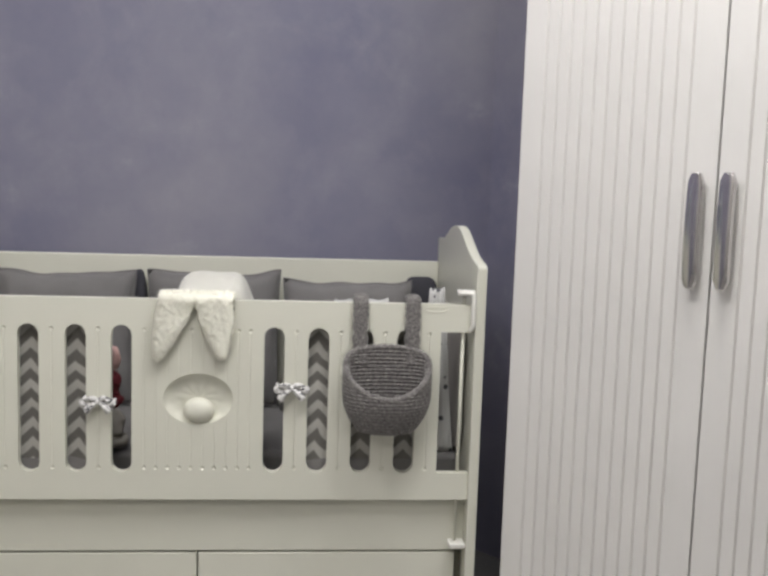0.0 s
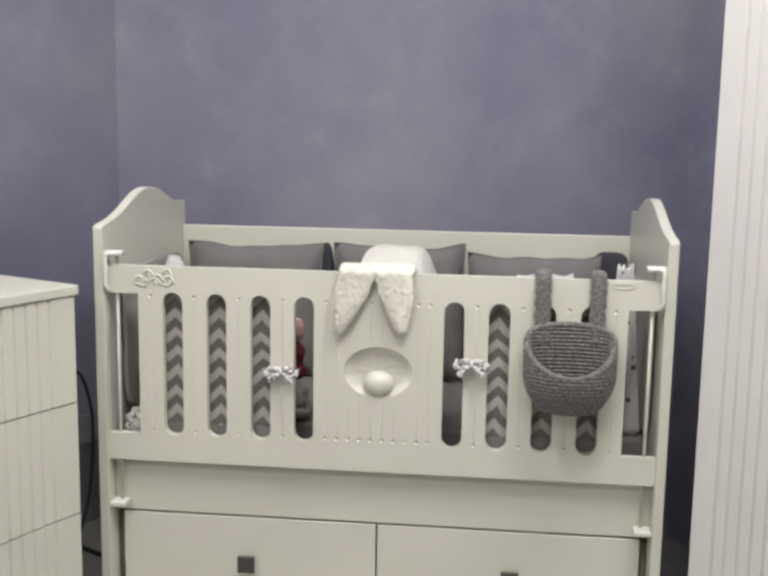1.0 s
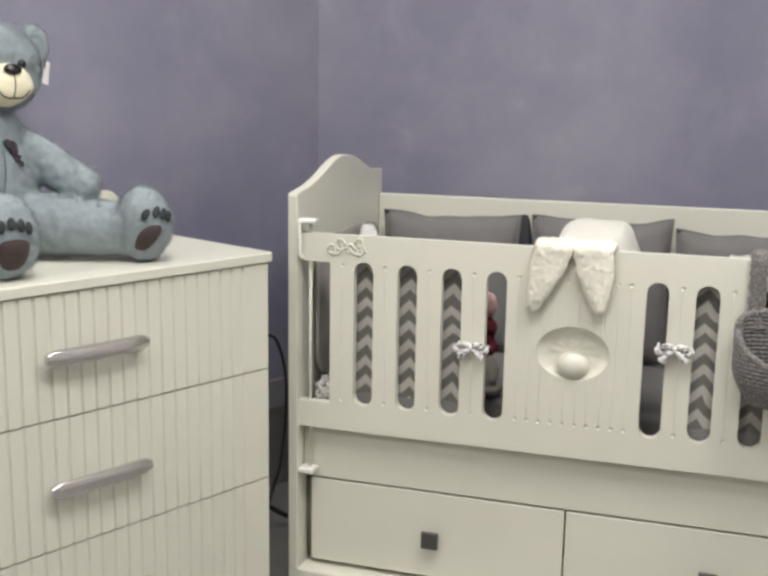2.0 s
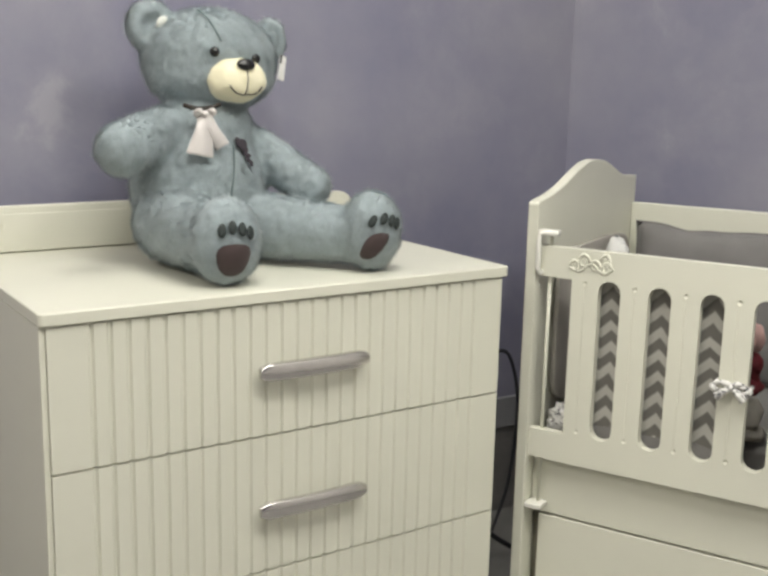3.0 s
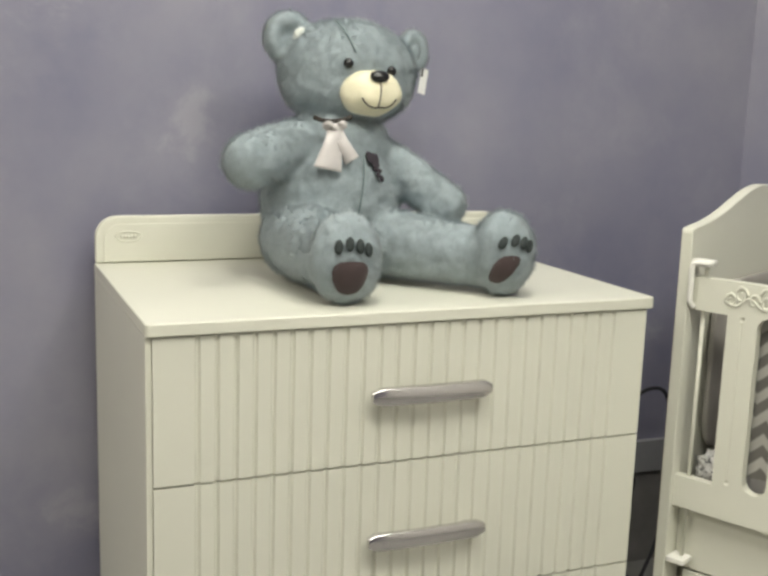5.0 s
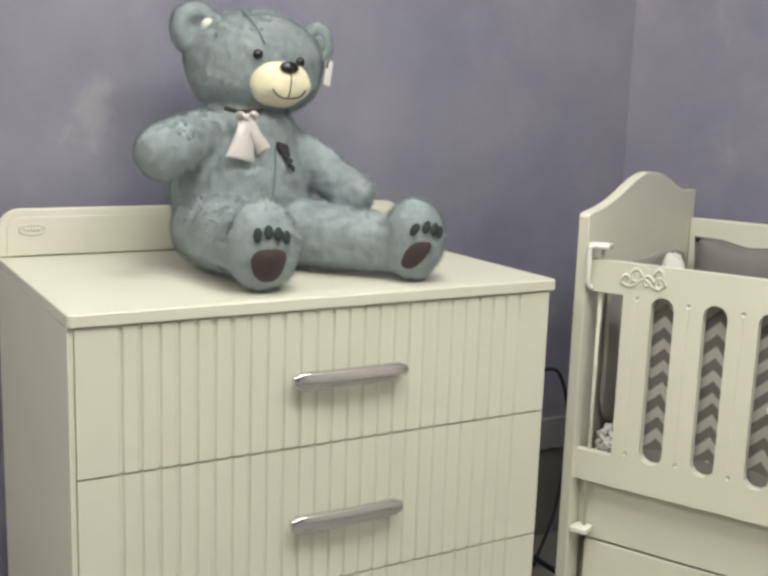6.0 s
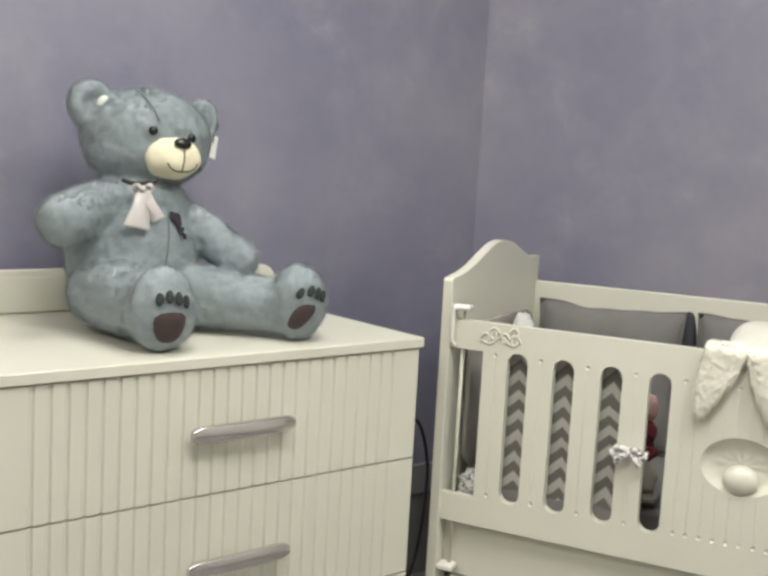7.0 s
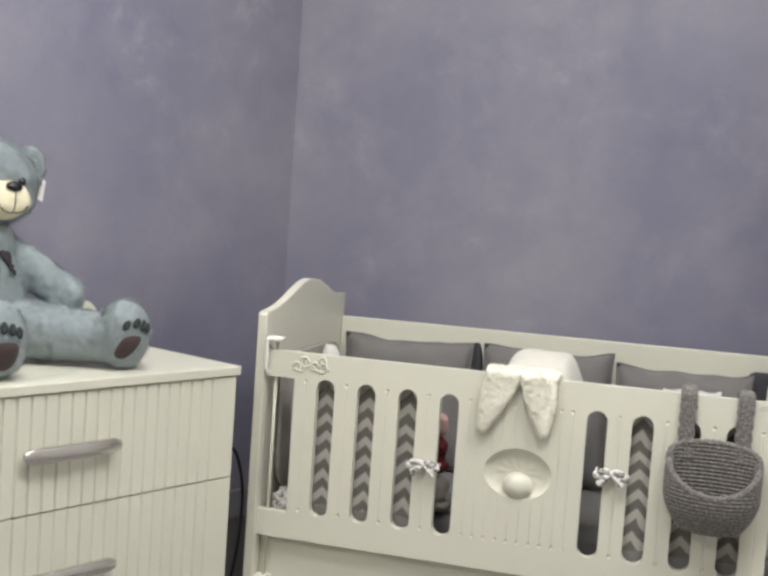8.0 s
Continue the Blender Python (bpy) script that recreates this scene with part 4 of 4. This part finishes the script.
def teddy_bear():
    t = thing("teddy_bear", DRESSER @ pose(0, 0, 0.8885), "sea-grey plush teddy bear with a satin bow sitting on the dresser", "toy")
    head, head_r = (0.462, 0.395, 0.402), (0.143, 0.120, 0.102)
    foot_l, foot_lr = (0.348, 0.078, 0.079), (0.066, 0.056, 0.080)
    foot_r, foot_rr = (0.662, 0.086, 0.079), (0.060, 0.060, 0.080)

    def limb(bm, p0, p1, r0, r1, n=9):
        for k in range(n):
            f = k / (n - 1)
            add_ball(bm, Vector(p0).lerp(Vector(p1), f), [r0 + (r1 - r0) * f] * 3, None, 2)

    def build(bm):
        add_ball(bm, head, head_r)
        add_ball(bm, (0.458, 0.385, 0.372), (0.136, 0.112, 0.074))
        add_ball(bm, (0.420, 0.365, 0.150), (0.139, 0.130, 0.152))
        add_ball(bm, (0.432, 0.372, 0.250), (0.114, 0.098, 0.085))
        limb(bm, (0.335, 0.340, 0.262), (0.230, 0.272, 0.232), 0.047, 0.053)
        limb(bm, (0.540, 0.338, 0.222), (0.626, 0.264, 0.150), 0.047, 0.045)
        limb(bm, (0.345, 0.320, 0.082), (0.345, 0.115, 0.074), 0.082, 0.064)
        limb(bm, (0.480, 0.310, 0.076), (0.638, 0.128, 0.066), 0.074, 0.058)
        add_ball(bm, foot_l, foot_lr)
        add_ball(bm, foot_r, foot_rr)
        for x, y, z, rx, rz in ((0.343, 0.412, 0.464, 0.050, 0.050), (0.614, 0.424, 0.448, 0.035, 0.046)):
            add_ball(bm, (x, y + 0.010, z), (rx * 0.86, 0.018, rz * 0.86))
            for k in range(16):
                a = 2 * math.pi * k / 16
                add_ball(bm, (x + (rx - 0.016) * math.cos(a), y, z + (rz - 0.016) * math.sin(a)), (0.018, 0.024, 0.018), None, 2)

    fur = plush_mesh("body", build, 0.007, 170000, 0.0115, 0.0006, (0, -0.25, -0.7), 4, 11, 0.0030, 60, 0.31, 0.14)
    part_mesh("body", fur, FUR, t, "sea-grey plush body")

    def lining(bm):
        add_ball(bm, (0.362, 0.388, 0.457), (0.018, 0.014, 0.027), None, 3)
    part_mesh("ear_lining", plush_mesh("ear_lining", lining, 0.005, 2500, 0.007, 0.0007, (0, 0, -0.5), 2, 3), FUR_PALE, t, "pale ear lining")

    def lining2(bm):
        add_ball(bm, (0.608, 0.410, 0.444), (0.018, 0.014, 0.026), None, 3)
    part_mesh("ear_lining", plush_mesh("ear_lining", lining2, 0.005, 2000, 0.006, 0.0007, (0, 0, -0.5), 2, 4), FUR, t, "")

    muz, muz_r = (0.469, 0.288, 0.362), (0.063, 0.050, 0.045)

    def snout(bm):
        add_ball(bm, muz, muz_r)
    muzzle = part_mesh("muzzle", plush_mesh("muzzle", snout, 0.004, 9000, 0.0028, 0.0005, (0, 0, -0.5), 2, 7), MUZZLE_PILE, t, "short cream plush muzzle")
    axis, right, up = (0, -1, 0), (1, 0, 0), (0, 0, 1)
    bm = bmesh.new()
    p, n = on_ball(muz, muz_r, axis, right, up, 0.05, 0.72)
    add_button(bm, p + n * 0.004, n, up, 0.0195, 0.0125, 0.010)
    part("nose", bm, GLOSS_BLACK, muzzle, "glossy black nose")
    bm = bmesh.new()
    smile = [(-0.80, -0.22), (-0.66, -0.44), (-0.44, -0.62), (-0.16, -0.70), (0.12, -0.66), (0.36, -0.70), (0.60, -0.66), (0.82, -0.50), (0.96, -0.28)]
    add_tube(bm, smooth_path([on_ball(muz, muz_r, axis, right, up, a, b)[0] + Vector((0, -0.0028, 0)) for a, b in smile], 4), 0.0012, 6)
    add_tube(bm, [on_ball(muz, muz_r, axis, right, up, 0.05 - 0.05 * (0.55 - b), b)[0] + Vector((0, -0.0026, 0)) for b in (0.55, 0.3, 0.0, -0.3, -0.64)], 0.0010, 6)
    part("mouth_stitching", bm, THREAD, muzzle, "black stitched smile")
    for a, b in ((-0.36, 0.115), (0.40, 0.02)):
        p, n = on_ball(head, head_r, axis, right, up, a, b)
        bm = bmesh.new()
        add_button(bm, p + n * 0.003, n, up, 0.0098, 0.0098, 0.0075)
        part("eye", bm, GLOSS_BLACK, t, "glossy black bead eye")
    bm = bmesh.new()
    add_tube(bm, [on_ball(head, head_r, axis, right, up, a, b)[0] + Vector((0, -0.002, 0.003)) for a, b in ((-0.24, 0.28), (-0.36, 0.6), (-0.52, 1.0), (-0.78, 1.6), (-1.2, 2.6))], 0.0016, 6)
    part("head_seam", bm, SEAM, t, "")

    # soles
    for centre, radii, axis, tilt, toe, pad in ((foot_l, foot_lr, Vector((-0.20, -1, 0.02)).normalized(), 0.06, 0.08, 0.53), (foot_r, foot_rr, Vector((-0.28, -0.96, 0.02)).normalized(), 0.55, 0.02, 0.34)):
        side = Vector((-axis.y, axis.x, 0)).normalized()
        tall = (Vector((0, 0, 1)) + side * tilt).normalized()
        bm = bmesh.new()
        steps = 9
        grid = []
        for i in range(steps + 1):
            row = []
            for j in range(17):
                a = 2 * math.pi * j / 16
                r = i / steps
                wide = pad * (1 + 0.24 * math.sin(a))
                p, n = on_ball(centre, radii, axis, side, tall, 1.10 * r * wide * math.copysign(abs(math.cos(a)) ** 0.75, math.cos(a)) + 0.02, -0.62 + r * 0.68 * math.copysign(abs(math.sin(a)) ** 0.75, math.sin(a)))
                row.append(bm.verts.new(p + n * (0.0098 - 0.005 * r ** 4)))
            grid.append(row)
        for p, q in zip(grid, grid[1:]):
            for j in range(16):
                if p[j] is not q[j]:
                    bm.faces.new((p[j], p[j + 1], q[j + 1], q[j]))
        bmesh.ops.remove_doubles(bm, verts=bm.verts, dist=0.0001)
        part("sole_pad", bm, PAD, t, "dark brown felt sole pad")
        for k in range(4):
            p, n = on_ball(centre, radii, axis, side, tall, toe - 0.50 + 0.34 * k, 0.60 - 0.09 * abs(k - 1.2))
            bm = bmesh.new()
            add_button(bm, p + n * 0.004, n, tall, 0.0078, 0.0128, 0.004)
            part("toe_pad", bm, TOE_PAD, t, "dark oval toe pad")

    # satin bow at the neck
    bow = thing("bow", pose(0.384, 0.254, 0.298), "pale pink satin bow at the neck", "")
    bow.parent = t

    def ribbon(name, path, widths, up_vec, thick=0.0016):
        bm = bmesh.new()
        pts = smooth_path(path, 6)
        rows = []
        for k, p in enumerate(pts):
            d = (pts[min(k + 1, len(pts) - 1)] - pts[max(k - 1, 0)]).normalized()
            s = Vector(up_vec).cross(d).normalized() if abs(Vector(up_vec).dot(d)) < 0.98 else Vector((1, 0, 0))
            n = d.cross(s).normalized()
            f = k / (len(pts) - 1)
            w = widths[0] + (widths[1] - widths[0]) * f
            c = 0.003 * math.sin(f * 9)
            rows.append([bm.verts.new(p + s * w * u + n * (thick * v + c * u)) for u, v in ((-1, -1), (0, -1.6), (1, -1), (1, 1), (0, 0.4), (-1, 1))])
        for a, b in zip(rows, rows[1:]):
            for i in range(6):
                bm.faces.new((a[i], a[(i + 1) % 6], b[(i + 1) % 6], b[i]))
        bm.faces.new(rows[0])
        bm.faces.new(rows[-1])
        return part(name, bm, SATIN, bow, "")

    ribbon("tail", [(0, -0.004, 0.0), (-0.006, -0.016, -0.030), (-0.016, -0.018, -0.078)], (0.009, 0.027), (0, -1, 0))
    ribbon("tail", [(0.004, -0.004, -0.002), (0.016, -0.014, -0.030), (0.034, -0.012, -0.062)], (0.007, 0.015), (0, -1, 0))
    ribbon("loop", [(0, -0.004, 0.0), (-0.012, -0.014, 0.006), (-0.020, -0.011, 0.003), (-0.009, -0.006, -0.004)], (0.004, 0.007), (0, -1, 0))
    ribbon("loop", [(0, -0.004, 0.0), (0.012, -0.013, 0.007), (0.019, -0.010, 0.004), (0.009, -0.006, -0.002)], (0.004, 0.006), (0, -1, 0))
    bm = bmesh.new()
    add_ball(bm, (0.0, -0.009, 0.0), (0.007, 0.006, 0.007))
    part("knot", bm, SATIN, bow, "")
    bm = bmesh.new()
    add_tube(bm, smooth_path([(-0.034, 0.014, 0.016), (-0.014, -0.002, 0.010), (0.014, -0.004, 0.012), (0.036, 0.004, 0.018)]), 0.0045, 8)
    part("neck_ribbon", bm, THREAD, bow, "dark ribbon round the neck")

    # embroidered patch, paper tag
    bm = bmesh.new()
    chest, chest_r = (0.418, 0.365, 0.155), (0.142, 0.130, 0.155)
    for a, b, w, h in ((0.46, 0.80, 0.015, 0.012), (0.39, 0.89, 0.007, 0.006), (0.55, 0.88, 0.007, 0.006), (0.49, 0.68, 0.009, 0.008), (0.46, 0.57, 0.006, 0.005), (0.53, 0.55, 0.007, 0.005), (0.49, 0.47, 0.005, 0.006), (0.56, 0.41, 0.005, 0.007)):
        p, n = on_ball(chest, chest_r, (0, -1, 0), right, up, a, b)
        add_button(bm, p + n * 0.0065, n, up, w, h, 0.003)
    seam = bmesh.new()
    add_tube(seam, [on_ball(chest, chest_r, (0, -1, 0), right, up, 0.27 - 0.03 * k, 0.80 - 0.16 * k)[0] + Vector((0, -0.0045, 0)) for k in range(7)], 0.0015, 6)
    part("chest_seam", seam, SEAM, t, "")
    part("embroidered_patch", bm, PATCH, t, "small dark embroidered patch")
    tag = thing("paper_tag", pose(0.632, 0.402, 0.390, 0, 12, 28), "white paper tag with a dark stripe hanging from the ear", "")
    tag.parent = t
    box_part("card", (-0.012, -0.0012, -0.026), (0.012, 0.0012, 0.026), PAPER, tag, "", 0.001)
    box_part("stripe", (-0.012, -0.0018, 0.008), (-0.006, -0.0013, 0.026), GLOSS_BLACK, tag, "", 0)
    return t


teddy_bear()


# ---- cables behind the dresser ----
def cable(points, radius, label):
    bm = bmesh.new()
    add_tube(bm, smooth_path(points, 8), radius, 8)
    return tagged(part("power_cable", bm, CABLE), label, "cable", "cables in the corner")


def at_wall(x, y, z):
    return tuple((DRESSER @ pose(x, y, z)).translation)


cable([at_wall(*p) for p in ((0.95, 0.50, 0.50), (1.20, 0.505, 0.47), (1.30, 0.515, 0.505), (1.37, 0.515, 0.53), (1.42, 0.515, 0.50), (1.45, 0.51, 0.36), (1.40, 0.48, 0.15), (1.30, 0.44, 0.008))], 0.005, "black power cable looping against the wall")
cable([at_wall(*p) for p in ((0.96, 0.50, 0.36), (1.24, 0.50, 0.37), (1.325, 0.51, 0.30), (1.30, 0.51, 0.22), (1.20, 0.50, 0.20), (1.0, 0.49, 0.24))], 0.006, "black cable loop sagging behind the dresser")
cable([at_wall(*p) for p in ((1.00, 0.42, 0.22), (1.12, 0.40, 0.20), (1.20, 0.38, 0.12), (1.28, 0.36, 0.05), (1.36, 0.34, 0.008), (1.50, 0.30, 0.008))], 0.007, "thick black cable running down to the floor")
